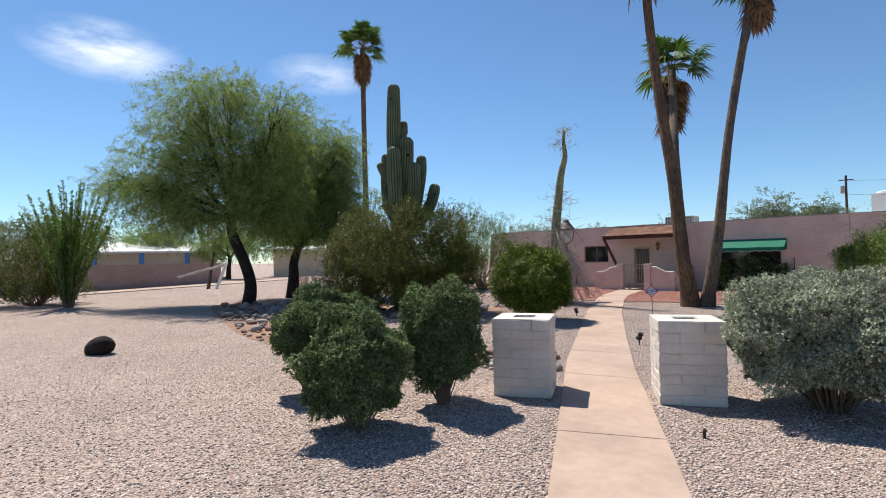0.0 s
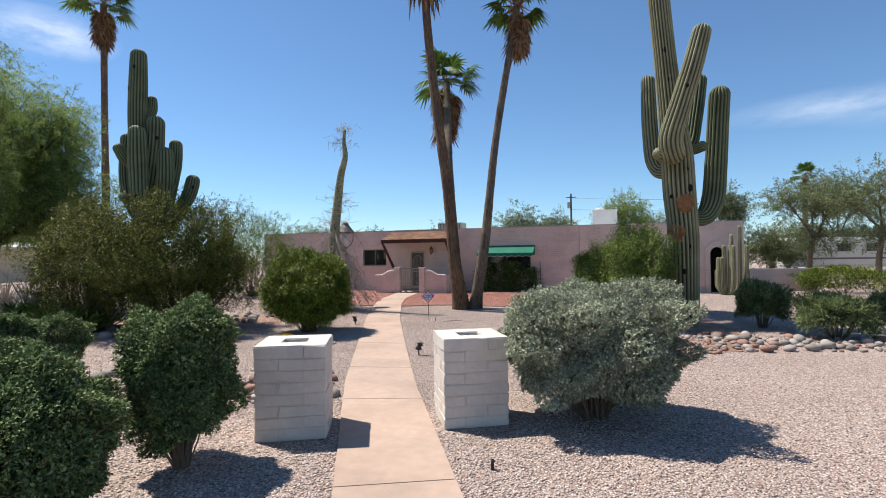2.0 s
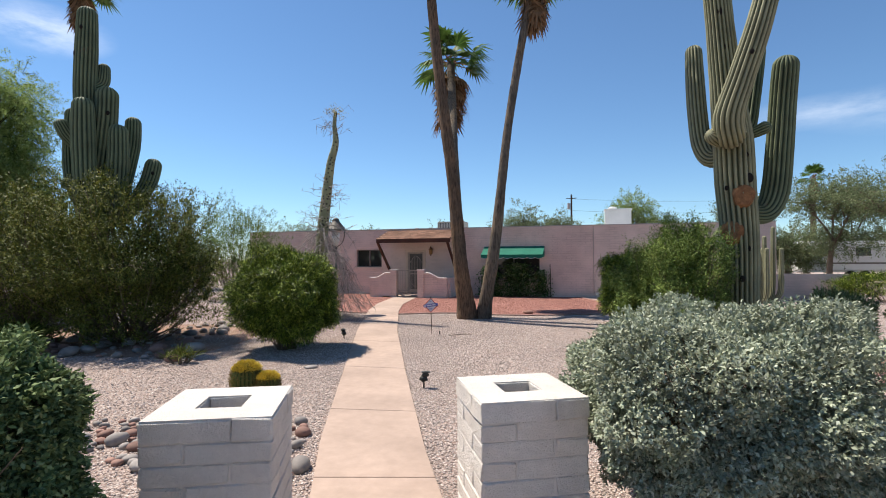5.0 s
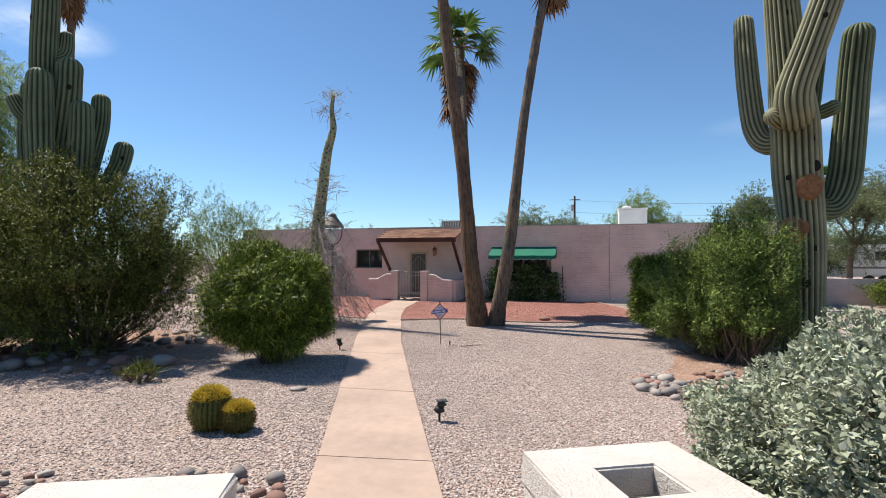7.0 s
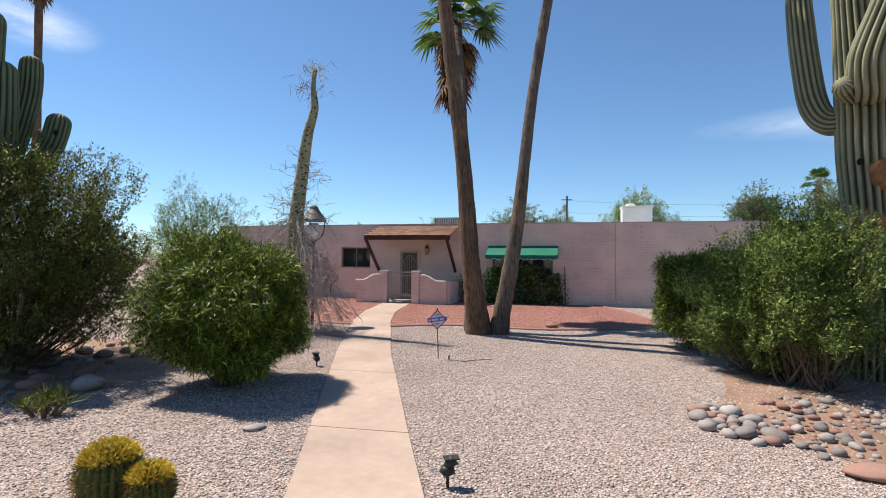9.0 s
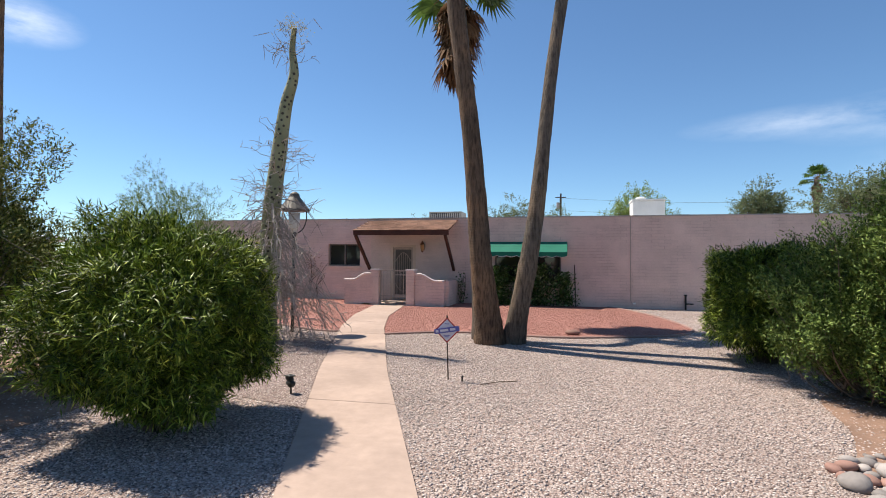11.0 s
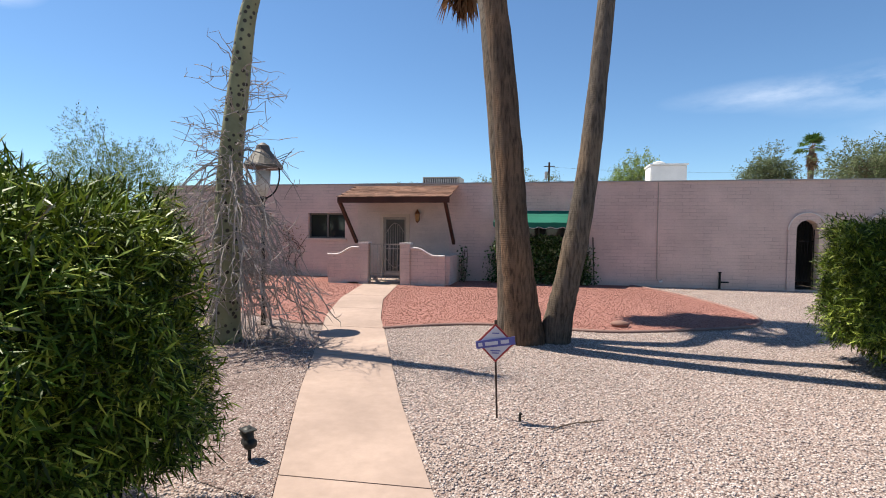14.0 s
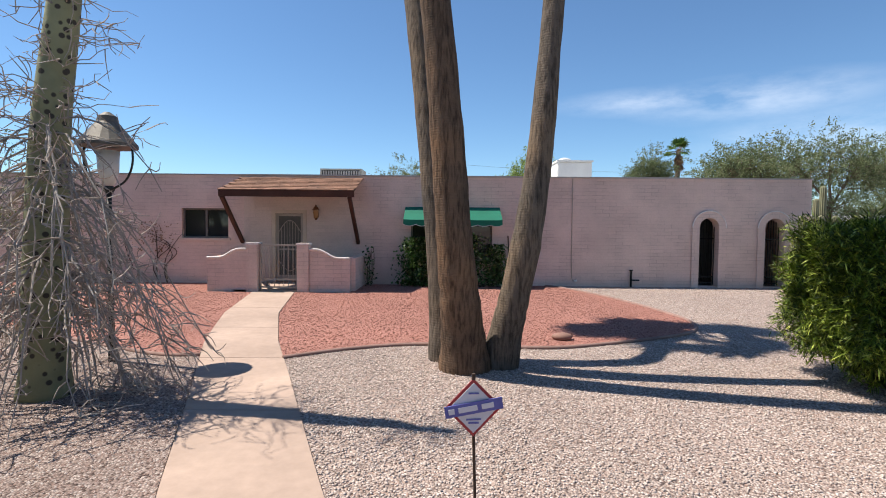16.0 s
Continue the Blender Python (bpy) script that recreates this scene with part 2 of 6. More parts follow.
M["white_block"] = surface("white_painted_block", (0.70, 0.64, 0.58), 0.8, 3.0, 22, 0.10, 0.9, 0.016, objects=0.03)
M["mortar"] = surface("painted_mortar", (0.64, 0.58, 0.53), 0.9, 4, 25, 0.12, 0.6, 0.006)
M["white"] = surface("white_paint", (0.78, 0.76, 0.72), 0.75, 1.5, 20, 0.07, 0.2, 0.004)
M["trim_white"] = surface("flaking_white_trim", (0.76, 0.70, 0.66), 0.8, 6.0, 30, 0.15, 0.5, 0.006)
M["wood"] = surface("dark_stained_wood", (0.075, 0.030, 0.019), 0.7, 2.0, 30, 0.3, 0.4, 0.004)
M["shingle"] = surface("brown_asphalt_shingle", (0.29, 0.155, 0.10), 0.95, 2.0, 60, 0.2, 0.5, 0.004, objects=0.38)
M["iron"] = surface("black_iron", (0.025, 0.023, 0.022), 0.55, 3, 30, 0.25, 0.2, 0.002, metal=0.4)
M["gate"] = surface("taupe_painted_steel", (0.40, 0.35, 0.295), 0.6, 3, 30, 0.12, 0.1, 0.001)
M["door"] = surface("pale_tan_door_paint", (0.58, 0.48, 0.37), 0.6, 2, 30, 0.1, 0.1, 0.001)
M["screen"] = surface("grey_door_screen", (0.13, 0.125, 0.11), 0.8, 4, 90, 0.12, 0.2, 0.001)
M["frame"] = surface("bronze_aluminium", (0.19, 0.165, 0.15), 0.5, 4, 40, 0.1, 0.05, 0.001, metal=0.5)
# low base colour stands in for the dimness of the rooms
M["dark_room"] = surface("dim_interior_plaster", (0.10, 0.09, 0.08), 0.9, 1, 8, 0.1)
M["glass"] = glass_pane("dark_window_glass")
M["awning"] = surface("green_canvas", (0.007, 0.145, 0.09), 0.75, 1.5, 50, 0.12, 0.2, 0.002)
M["awning_trim"] = surface("white_binding", (0.7, 0.7, 0.66), 0.8, 5, 40, 0.1)
M["flashing"] = surface("grey_roof_flashing", (0.42, 0.39, 0.37), 0.6, 1, 20, 0.15, 0.1, 0.002, metal=0.3)
M["roof"] = surface("roof_coating", (0.55, 0.53, 0.5), 0.9, 0.6, 12, 0.12)
M["ac"] = surface("beige_sheet_metal", (0.40, 0.37, 0.32), 0.6, 2, 20, 0.1, 0.1, 0.001)
M["palm"] = trunk_rings("palm_trunk", (0.165, 0.108, 0.072))
M["palm_grey"] = trunk_rings("weathered_palm_trunk", (0.165, 0.13, 0.10), 20)
M["frond"] = foliage("palm_frond", (0.045, 0.105, 0.022), (0.13, 0.23, 0.05), 0.3)
M["dead_frond"] = foliage("dead_palm_frond", (0.13, 0.065, 0.03), (0.33, 0.19, 0.10), 0.15, 0.85)
M["sage"] = foliage("silver_sage_leaf", (0.25, 0.285, 0.19), (0.47, 0.505, 0.365), 0.14, 0.85, (0.62, 0.64, 0.50))
M["sage_green"] = foliage("grey_green_sage_leaf", (0.065, 0.10, 0.035), (0.23, 0.31, 0.12), 0.14, 0.8, (0.38, 0.45, 0.22))
# near-black and palest leaves carry the bush's shade and highlights in their colour
M["willow"] = foliage("bright_narrow_leaf", (0.010, 0.022, 0.003), (0.17, 0.25, 0.02), 0.08, 0.45, (0.62, 0.70, 0.13))
M["creosote"] = foliage("creosote_leaf", (0.035, 0.05, 0.008), (0.20, 0.23, 0.04), 0.10, 0.6, (0.38, 0.36, 0.09))
M["creosote_green"] = foliage("fresh_creosote_leaf", (0.04, 0.08, 0.014), (0.24, 0.335, 0.07), 0.13, 0.6, (0.40, 0.48, 0.14))
M["mesquite"] = foliage("mesquite_leaf", (0.15, 0.22, 0.05), (0.38, 0.50, 0.15), 0.48, 0.7, (0.50, 0.60, 0.24))
M["oleander"] = foliage("grey_green_narrow_leaf", (0.08, 0.12, 0.045), (0.27, 0.34, 0.14), 0.15, 0.6, (0.40, 0.46, 0.22))
M["far_leaf"] = foliage("olive_tree_leaf", (0.13, 0.17, 0.075), (0.28, 0.33, 0.17), 0.4, 0.8)
M["vine"] = foliage("glossy_vine_leaf", (0.015, 0.045, 0.01), (0.09, 0.18, 0.035), 0.2, 0.35, (0.42, 0.50, 0.28))
M["ocotillo"] = foliage("ocotillo_leaf", (0.07, 0.15, 0.02), (0.22, 0.36, 0.06), 0.35, 0.6)
M["yucca"] = foliage("strappy_leaf", (0.06, 0.11, 0.04), (0.20, 0.28, 0.11), 0.25, 0.6)
M["bark"] = surface("black_mesquite_bark", (0.035, 0.027, 0.022), 0.95, 3, 22, 0.35, 0.9, 0.02)
M["twig"] = surface("grey_brown_twig", (0.17, 0.125, 0.09), 0.9, 3, 30, 0.25, 0.4, 0.004)
M["bare_twig"] = surface("bleached_bare_twig", (0.40, 0.345, 0.30), 0.9, 3, 30, 0.25, 0.4, 0.004)
M["boojum"] = spotted_bark("spotted_grey_green_bark", (0.255, 0.255, 0.14), (0.045, 0.037, 0.028))
M["straw"] = foliage("dry_straw_leaf", (0.35, 0.29, 0.13), (0.55, 0.48, 0.25), 0.3, 0.8)
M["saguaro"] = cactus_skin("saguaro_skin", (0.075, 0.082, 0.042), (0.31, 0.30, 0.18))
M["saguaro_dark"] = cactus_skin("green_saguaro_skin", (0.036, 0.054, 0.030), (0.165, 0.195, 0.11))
M["scar"] = surface("orange_cut_scar", (0.30, 0.14, 0.06), 0.9, 8, 30, 0.35, 0.6, 0.01)
M["hole"] = surface("dark_cactus_bore", (0.016, 0.012, 0.009), 0.95, 8, 30, 0.2)
M["barrel"] = cactus_skin("barrel_cactus_skin", (0.05, 0.09, 0.025), (0.16, 0.19, 0.05))
M["old_spine"] = foliage("brown_spine", (0.10, 0.062, 0.018), (0.30, 0.22, 0.06), 0.1, 0.7)
M["spine"] = foliage("golden_spine", (0.60, 0.40, 0.05), (0.88, 0.68, 0.10), 0.2, 0.6)
M["stone"] = surface("river_stone", (0.38, 0.335, 0.305), 0.8, 2.5, 18, 0.2, 0.3, 0.006, objects=0.5)
M["stone_red"] = surface("reddish_river_stone", (0.36, 0.205, 0.16), 0.8, 2.5, 18, 0.2, 0.3, 0.006, objects=0.45)
# bare soil colour, which also serves as painted shade under the mesquites
M["soil"] = surface("red_brown_soil_and_shade", (0.30, 0.185, 0.13), 0.95, 1.2, 24, 0.25, 0.8, 0.012)
M["lava"] = surface("black_lava_rock", (0.035, 0.024, 0.022), 0.95, 6, 30, 0.3, 1.0, 0.03)
M["lamp_metal"] = surface("weathered_grey_tin", (0.15, 0.135, 0.115), 0.6, 5, 25, 0.3, 0.3, 0.003, metal=0.3)
M["frosted"] = surface("frosted_lamp_glass", (0.62, 0.60, 0.56), 0.3, 6, 20, 0.06)
M["fixture"] = surface("dark_bronze_fixture", (0.040, 0.040, 0.036), 0.5, 6, 30, 0.2, 0.2, 0.002, metal=0.3)
M["sign_white"] = surface("pale_sign_face", (0.62, 0.60, 0.64), 0.5, 6, 30, 0.05, 0.05, 0.001)
M["sign_red"] = surface("red_sign_border", (0.36, 0.045, 0.05), 0.5, 6, 30, 0.08, 0.05, 0.001)
M["sign_blue"] = surface("violet_blue_sign_band", (0.12, 0.12, 0.36), 0.5, 6, 30, 0.08, 0.05, 0.001)
M["brass"] = surface("aged_copper", (0.22, 0.10, 0.05), 0.4, 6, 30, 0.2, 0.1, 0.001, metal=0.7)
M["amber"] = surface("amber_lantern_glass", (0.42, 0.22, 0.09), 0.2, 6, 20, 0.1)
M["blue"] = surface("blue_painted_post", (0.10, 0.24, 0.55), 0.7, 3, 20, 0.1)
M["cream"] = surface("cream_stucco", (0.66, 0.58, 0.46), 0.9, 0.8, 12, 0.08)
M["rv"] = surface("white_fibreglass", (0.72, 0.72, 0.70), 0.4, 1, 10, 0.05, 0.05, 0.002)
M["rubber"] = surface("black_rubber", (0.02, 0.02, 0.02), 0.85, 4, 20, 0.1)
M["pole"] = surface("creosoted_pole", (0.075, 0.05, 0.035), 0.9, 1, 14, 0.2)
M["edging"] = surface("mauve_edging", (0.30, 0.19, 0.16), 0.9, 2, 20, 0.2)


# ---- mesh helpers ----
class Geo:
    """Collects tubes, leaves and boxes into one mesh."""

    def __init__(self):
        self.v, self.f, self.n = [], [], 0

    def add(self, verts, faces):
        self.v.append(np.asarray(verts, float).reshape(-1, 3))
        self.f.extend([tuple(int(i) + self.n for i in q) for q in faces])
        self.n += len(self.v[-1])

    def tube(self, pts, radii, segs=8, ribs=0, deep=0.0, dome=0, cap=True):
        pts = np.asarray(pts, float)
        radii = np.ones(len(pts)) * radii
        d = np.gradient(pts, axis=0)
        d /= np.linalg.norm(d, axis=1)[:, None] + 1e-9
        if dome:
            k = np.linspace(0, 1, dome + 1)[1:]
            r = radii[-1]
            pts = np.vstack([pts, pts[-1] + d[-1] * (r * np.sin(k * math.pi / 2))[:, None]])
            radii = np.r_[radii, np.maximum(r * np.cos(k * math.pi / 2), r * 0.02)]
            d = np.vstack([d, np.repeat(d[-1:], dome, 0)])
        side = np.cross(d[0], (0.31, 0.93, 0.12))
        th = np.linspace(0, 2 * math.pi, segs, endpoint=False)
        shape = 1 + deep * (np.abs(np.cos(ribs * th / 2)) - 0.6) if ribs else np.ones(segs)
        rings = []
        for p, r, w in zip(pts, radii, d):
            side = side - w * (side @ w)
            side /= np.linalg.norm(side) + 1e-9
            up = np.cross(w, side)
            rings.append(p + r * shape[:, None] * (np.cos(th)[:, None] * side + np.sin(th)[:, None] * up))
        m = len(rings)
        faces = [(i * segs + j, i * segs + (j + 1) % segs, (i + 1) * segs + (j + 1) % segs, (i + 1) * segs + j) for i in range(m - 1) for j in range(segs)]
        if cap:
            faces += [tuple(range(segs))[::-1], tuple((m - 1) * segs + j for j in range(segs))]
        self.add(np.vstack(rings), faces)

    def box(self, c, size, turn=None):
        q = np.array([(x, y, z) for x in (-.5, .5) for y in (-.5, .5) for z in (-.5, .5)]) * size
        if turn is not None:
            q = q @ np.array(turn).T
        self.add(q + np.array(c), [(0, 1, 3, 2), (4, 6, 7, 5), (0, 4, 5, 1), (2, 3, 7, 6), (0, 2, 6, 4), (1, 5, 7, 3)])

    def span(self, x0, x1, y0, y1, z0, z1):
        self.box(((x0 + x1) / 2, (y0 + y1) / 2, (z0 + z1) / 2), (x1 - x0, y1 - y0, z1 - z0))

    def beam(self, a, b, w, h):
        """A squared timber from a to b."""
        a, b = np.array(a, float), np.array(b, float)
        y = (b - a) / np.linalg.norm(b - a)
        x = np.cross(y, (0, 0, 1.0))
        x = x / np.linalg.norm(x) if np.linalg.norm(x) > 1e-6 else np.array((1.0, 0, 0))
        self.box((a + b) / 2, (w, np.linalg.norm(b - a), h), np.stack([x, y, np.cross(x, y)], 1))

    def mesh(self, name, smooth=False):
        me = bpy.data.meshes.new(name)
        me.from_pydata(np.vstack(self.v).tolist(), [], self.f)
        if smooth:
            me.polygons.foreach_set("use_smooth", [True] * len(me.polygons))
        me.update()
        return me


def part(name, geo, material, parent=None, label="", smooth=False, kind=""):
    """Links a Geo, bmesh or mesh as one mesh object under a thing."""
    if isinstance(geo, Geo):
        me = geo.mesh(name, smooth)
    elif isinstance(geo, bmesh.types.BMesh):
        me = bpy.data.meshes.new(name)
        geo.to_mesh(me)
        geo.free()
    else:
        me = geo
    if not me.materials:
        me.materials.append(material)
    ob = new(name, me)
    if parent is not None:
        ob.parent = parent
    return tagged(ob, label=label, kind=kind)


def thing(name, label, category, at=(0, 0, 0), group="", kind=""):
    ob = new(name)
    ob.empty_display_size = 0.2
    ob.location = at
    return tagged(ob, label, category, group, kind)


def unit(v):
    return v / (np.linalg.norm(v, axis=-1, keepdims=True) + 1e-9)


def leaf_mesh(name, P, D, length, width, rng, fold=0.15, facing=None):
    """One mesh of pointed leaves: bases P, directions D, blades turned towards facing where it is given."""
    n = len(P)
    L = (length * rng.uniform(0.7, 1.3, n))[:, None]
    W = (width * rng.uniform(0.7, 1.3, n))[:, None]
    S = unit(np.cross(D, rng.normal(size=(n, 3)) if facing is None else unit(facing) + rng.normal(size=(n, 3)) * 0.45))
    U = np.cross(S, D)
    mid = P + D * L * 0.45
    V = np.stack([P, mid + S * W / 2 + U * W * fold, P + D * L - U * L * 0.08, mid - S * W / 2 + U * W * fold], 1).reshape(-1, 3)
    me = bpy.data.meshes.new(name)
    me.vertices.add(4 * n)
    me.vertices.foreach_set("co", V.ravel())
    me.loops.add(4 * n)
    me.loops.foreach_set("vertex_index", np.arange(4 * n, dtype=np.int32))
    me.polygons.add(n)
    me.polygons.foreach_set("loop_start", np.arange(0, 4 * n, 4, dtype=np.int32))
    me.update(calc_edges=True)
    me.validate()
    return me


def lumps(D, rng, count=14, gain=0.16, sharp=7.0):
    """Bulges over the sphere, so that an outline is uneven."""
    C = unit(rng.normal(size=(count, 3)))
    return 1 + gain * (np.exp(sharp * (D @ C.T - 1)).sum(1) - count / (2 * sharp))


def tips_on(center, radii, n, rng, square=2.0, depth=0.35, floor=0.03, gain=0.16, low=-0.75, clump=0.11, true_size=False, fill=2.2):
    """Twig tips through the outer part of a rounded or clipped bush."""
    D = unit(rng.normal(size=(n * 2, 3)))
    D = D[D[:, 2] > low][:n]
    r = 1 / (np.abs(D) ** square).sum(1) ** (1 / square)
    swell = lumps(D, rng, gain=gain) * lumps(D, rng, 110, clump, 55.0)
    if true_size:
        swell = swell / np.quantile(swell, 0.9)
    r = r * swell * (1 - depth * rng.random(len(D)) ** fill)
    P = np.array(center) + D * r[:, None] * np.array(radii)
    keep = P[:, 2] > floor
    return P[keep], unit(D[keep] / np.array(radii))


def sprays(P, D, per, spread, back, rng, up=0.0):
    """Several leaves for each twig tip, set back along the twig."""
    n = len(P)
    dirs = unit(np.repeat(D, per, 0) + spread * rng.normal(size=(n * per, 3)) + np.array((0, 0, up)))
    base = np.repeat(P, per, 0) - np.repeat(D, per, 0) * (back * rng.random(n * per))[:, None] + rng.normal(size=(n * per, 3)) * back * 0.12
    return base, dirs


def curve(a, b, bend, steps=6):
    t = np.linspace(0, 1, steps)[:, None]
    return np.array(a) * (1 - t) + np.array(b) * t + np.array(bend) * (4 * t * (1 - t)) * 0.5


def smooth_path(pts, steps=6):
    """Catmull-Rom through the given points."""
    p = np.array([pts[0], *pts, pts[-1]], float)
    out = []
    for i in range(1, len(p) - 2):
        for t in np.linspace(0, 1, steps, endpoint=False):
            a, b, c, d = p[i - 1], p[i], p[i + 1], p[i + 2]
            out.append(0.5 * (2 * b + (c - a) * t + (2 * a - 5 * b + 4 * c - d) * t * t + (3 * b - a - 3 * c + d) * t ** 3))
    out.append(p[-2])
    return np.array(out)


# ---- ground ----
# edges of the garden path, by y
PATH_Y = [-3.0, 0.0, 3.82, 4.92, 7.88, 10.83, 11.9, 14.77, 16.24, 17.42, 18.95, 21.3, 24.45]
PATH_L = [2.70, 1.2, -0.75, -1.305, -2.81, -4.12, -4.60, -5.87, -6.45, -6.93, -7.56, -8.30, -8.95]
PATH_R = [3.55, 2.05, 0.26, -0.28, -1.76, -3.10, -3.57, -4.84, -5.42, -5.88, -6.50, -7.27, -7.90]


def path_edges(y):
    return float(np.interp(y, PATH_Y, PATH_L)), float(np.interp(y, PATH_Y, PATH_R))


g = Geo()
steps = [-900, -300, -100, -60] + list(np.arange(-50, 51, 5.0)) + [60, 100, 300, 900]
nx = len(steps)
g.add([(x, y + 15, 0) for y in steps for x in steps], [(j * nx + i, j * nx + i + 1, (j + 1) * nx + i + 1, (j + 1) * nx + i) for j in range(nx - 1) for i in range(nx - 1)])
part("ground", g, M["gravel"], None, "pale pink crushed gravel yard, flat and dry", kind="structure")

# red gravel beds on both sides of the path, with edging
RED_RIGHT = [(-6.15, 18.05), (-5.4, 18.55), (-4.5, 18.85), (-3.4, 18.75), (-2.6, 18.72), (-1.87, 18.95), (-0.67, 19.5), (-0.05, 19.95), (0.28, 20.6), (0.33, 21.4), (0.1, 23.0), (-0.35, 24.6), (-0.9, 25.9), (-1.2, 26.3)]
RED_LEFT = [(-7.25, 18.15), (-7.9, 18.2), (-9.5, 19.0), (-11.5, 20.0), (-14.0, 21.6), (-16.5, 23.5), (-17.8, 26.3)]


def red_bed(name, outline, side):
    g = Geo()
    edge = smooth_path([(x, y, 0) for x, y in outline], 5)
    path = [(path_edges(y)[1 if side > 0 else 0] + 0.01 * side, y, 0) for y in np.linspace(24.4, edge[0][1], 14)]
    ring = [tuple(p[:2]) for p in edge]
    ring += [(-6.5, 26.3), (-6.5, 24.4)] if side > 0 else [(-10.15, 26.3), (-10.15, 24.4)]
    ring += [p[:2] for p in path[:-1]]
    bm = bmesh.new()
    vs = [bm.verts.new((x, y, 0.012)) for x, y in ring]
    es = [bm.edges.new((vs[i], vs[(i + 1) % len(vs)])) for i in range(len(vs))]
    bmesh.ops.triangle_fill(bm, use_beauty=True, edges=es)
    for f in bm.faces:
        if f.normal.z < 0:
            f.normal_flip()
    bed = part(name, bm, M["red_gravel"], None, "bed of crushed red gravel before the house", kind="structure")
    e = Geo()
    e.tube(edge + np.array((0, 0, 0.012)), 0.035, 6)
    part("edging", e, M["edging"], bed, "low curved mauve edging strip", smooth=True)
    return ring


ring_r = red_bed("ground_red_bed_1", RED_RIGHT, 1)
ring_l = red_bed("ground_red_bed_2", RED_LEFT, -1)

# darker, browner gravel between the path and the boojum tree
brown = [(path_edges(y)[0] - 0.01, y) for y in np.linspace(12.9, 18.1, 9)] + [(-7.9, 18.15), (-9.5, 18.95), (-12.0, 20.2), (-12.6, 18.0), (-10.0, 15.2), (-7.2, 13.4)]
bm = bmesh.new()
bm.faces.new([bm.verts.new((x, y, 0.007)) for x, y in brown])
bmesh.ops.recalc_face_normals(bm, faces=bm.faces)
part("ground_brown_bed", bm, M["brown_gravel"], None, "brownish pink gravel under the boojum tree", kind="structure")

# concrete path in slabs with open joints
walkway = thing("pavement", "tan concrete garden path in long slabs", "path", kind="structure")
JOINTS = [-3.0, -0.6, 1.9, 4.98, 7.1, 8.75, 10.85, 13.2, 16.2, 18.0, 19.9, 21.9, 24.42]
for y0, y1 in zip(JOINTS, JOINTS[1:]):
    ys = np.linspace(y0 + 0.006, y1 - 0.006, 8)
    bm = bmesh.new()
    rows = []
    for i, y in enumerate(ys):
        lx, rx = path_edges(y)
        q = float(np.interp(y, [5, 10, 16], [0.37, 0.1, 0.02])) * (rx - lx)
        rows.append([bm.verts.new((path_edges(y)[0], y, 0.022)), bm.verts.new((path_edges(y + q)[1] , y + q, 0.022))])
    for a, b in zip(rows, rows[1:]):
        bm.faces.new((a[0], a[1], b[1], b[0]))
    bmesh.ops.recalc_face_normals(bm, faces=bm.faces)
    for f in list(bm.faces):
        if f.normal.z < 0:
            f.normal_flip()
    bmesh.ops.solidify(bm, geom=bm.faces[:], thickness=0.07)
    part("slab", bm, M["concrete"], walkway)

# ---- house ----
FRONT = 26.36
HOUSE_L, HOUSE_R, TOP = -18.0, 6.40, 3.12


def arch_loop(x0, x1, z0, top, n=14):
    r = (x1 - x0) / 2
    c = (x0 + x1) / 2
    return [(x0, z0), (x1, z0)] + [(c + r * math.cos(a), top - r + r * math.sin(a)) for a in np.linspace(0, math.pi, n)]


def wall_panel(name, outline, holes, y, thick, material, parent=None, label="", kind=""):
    """A wall in the xz plane whose openings go through it."""
    bm = bmesh.new()
    edges = []
    for loop in [outline, *holes]:
        vs = [bm.verts.new((x, y, z)) for x, z in loop]
        edges += [bm.edges.new((vs[i], vs[(i + 1) % len(vs)])) for i in range(len(vs))]
    bmesh.ops.triangle_fill(bm, use_beauty=True, use_dissolve=False, edges=edges)
    r = bmesh.ops.extrude_face_region(bm, geom=bm.faces[:])
    bmesh.ops.translate(bm, vec=(0, thick, 0), verts=[v for v in r["geom"] if isinstance(v, bmesh.types.BMVert)])
    bmesh.ops.recalc_face_normals(bm, faces=bm.faces)
    return part(name, bm, material, parent, label, kind=kind)


def rect(x0, x1, z0, z1):
    return [(x0, z0), (x1, z0), (x1, z1), (x0, z1)]


WINDOW, DOOR, BAY = (-11.73, -10.38, 1.31, 2.17), (-9.07, -8.16, 0.05, 2.09), (-5.1, -2.75, 0.75, 2.15)
ARCHES = [(3.20, 3.76, 0.03, 2.01), (5.08, 5.64, 0.03, 2.01)]
wall = wall_panel("wall_front", rect(HOUSE_L, HOUSE_R, -0.1, TOP), [rect(*WINDOW), rect(*DOOR), rect(*BAY)] + [arch_loop(*a) for a in ARCHES], FRONT, 0.3,
                  M["pink"], None, "dusty pink painted slump block house wall", kind="structure")
# the side walls, back and flat roof that close the house
g = Geo(); g.span(HOUSE_L, HOUSE_L + 0.3, FRONT + 0.3, 36.0, -0.1, TOP); part("wall_west", g, M["pink"], None, "pink block end wall of the house", kind="structure")
g = Geo(); g.span(HOUSE_R - 0.3, HOUSE_R, FRONT + 0.3, 36.0, -0.1, TOP); part("wall_east", g, M["pink"], None, "pink block end wall of the house", kind="structure")
g = Geo(); g.span(HOUSE_L, HOUSE_R, 36.0, 36.3, -0.1, TOP); part("wall_north", g, M["pink"], None, "pink block back wall of the house", kind="structure")
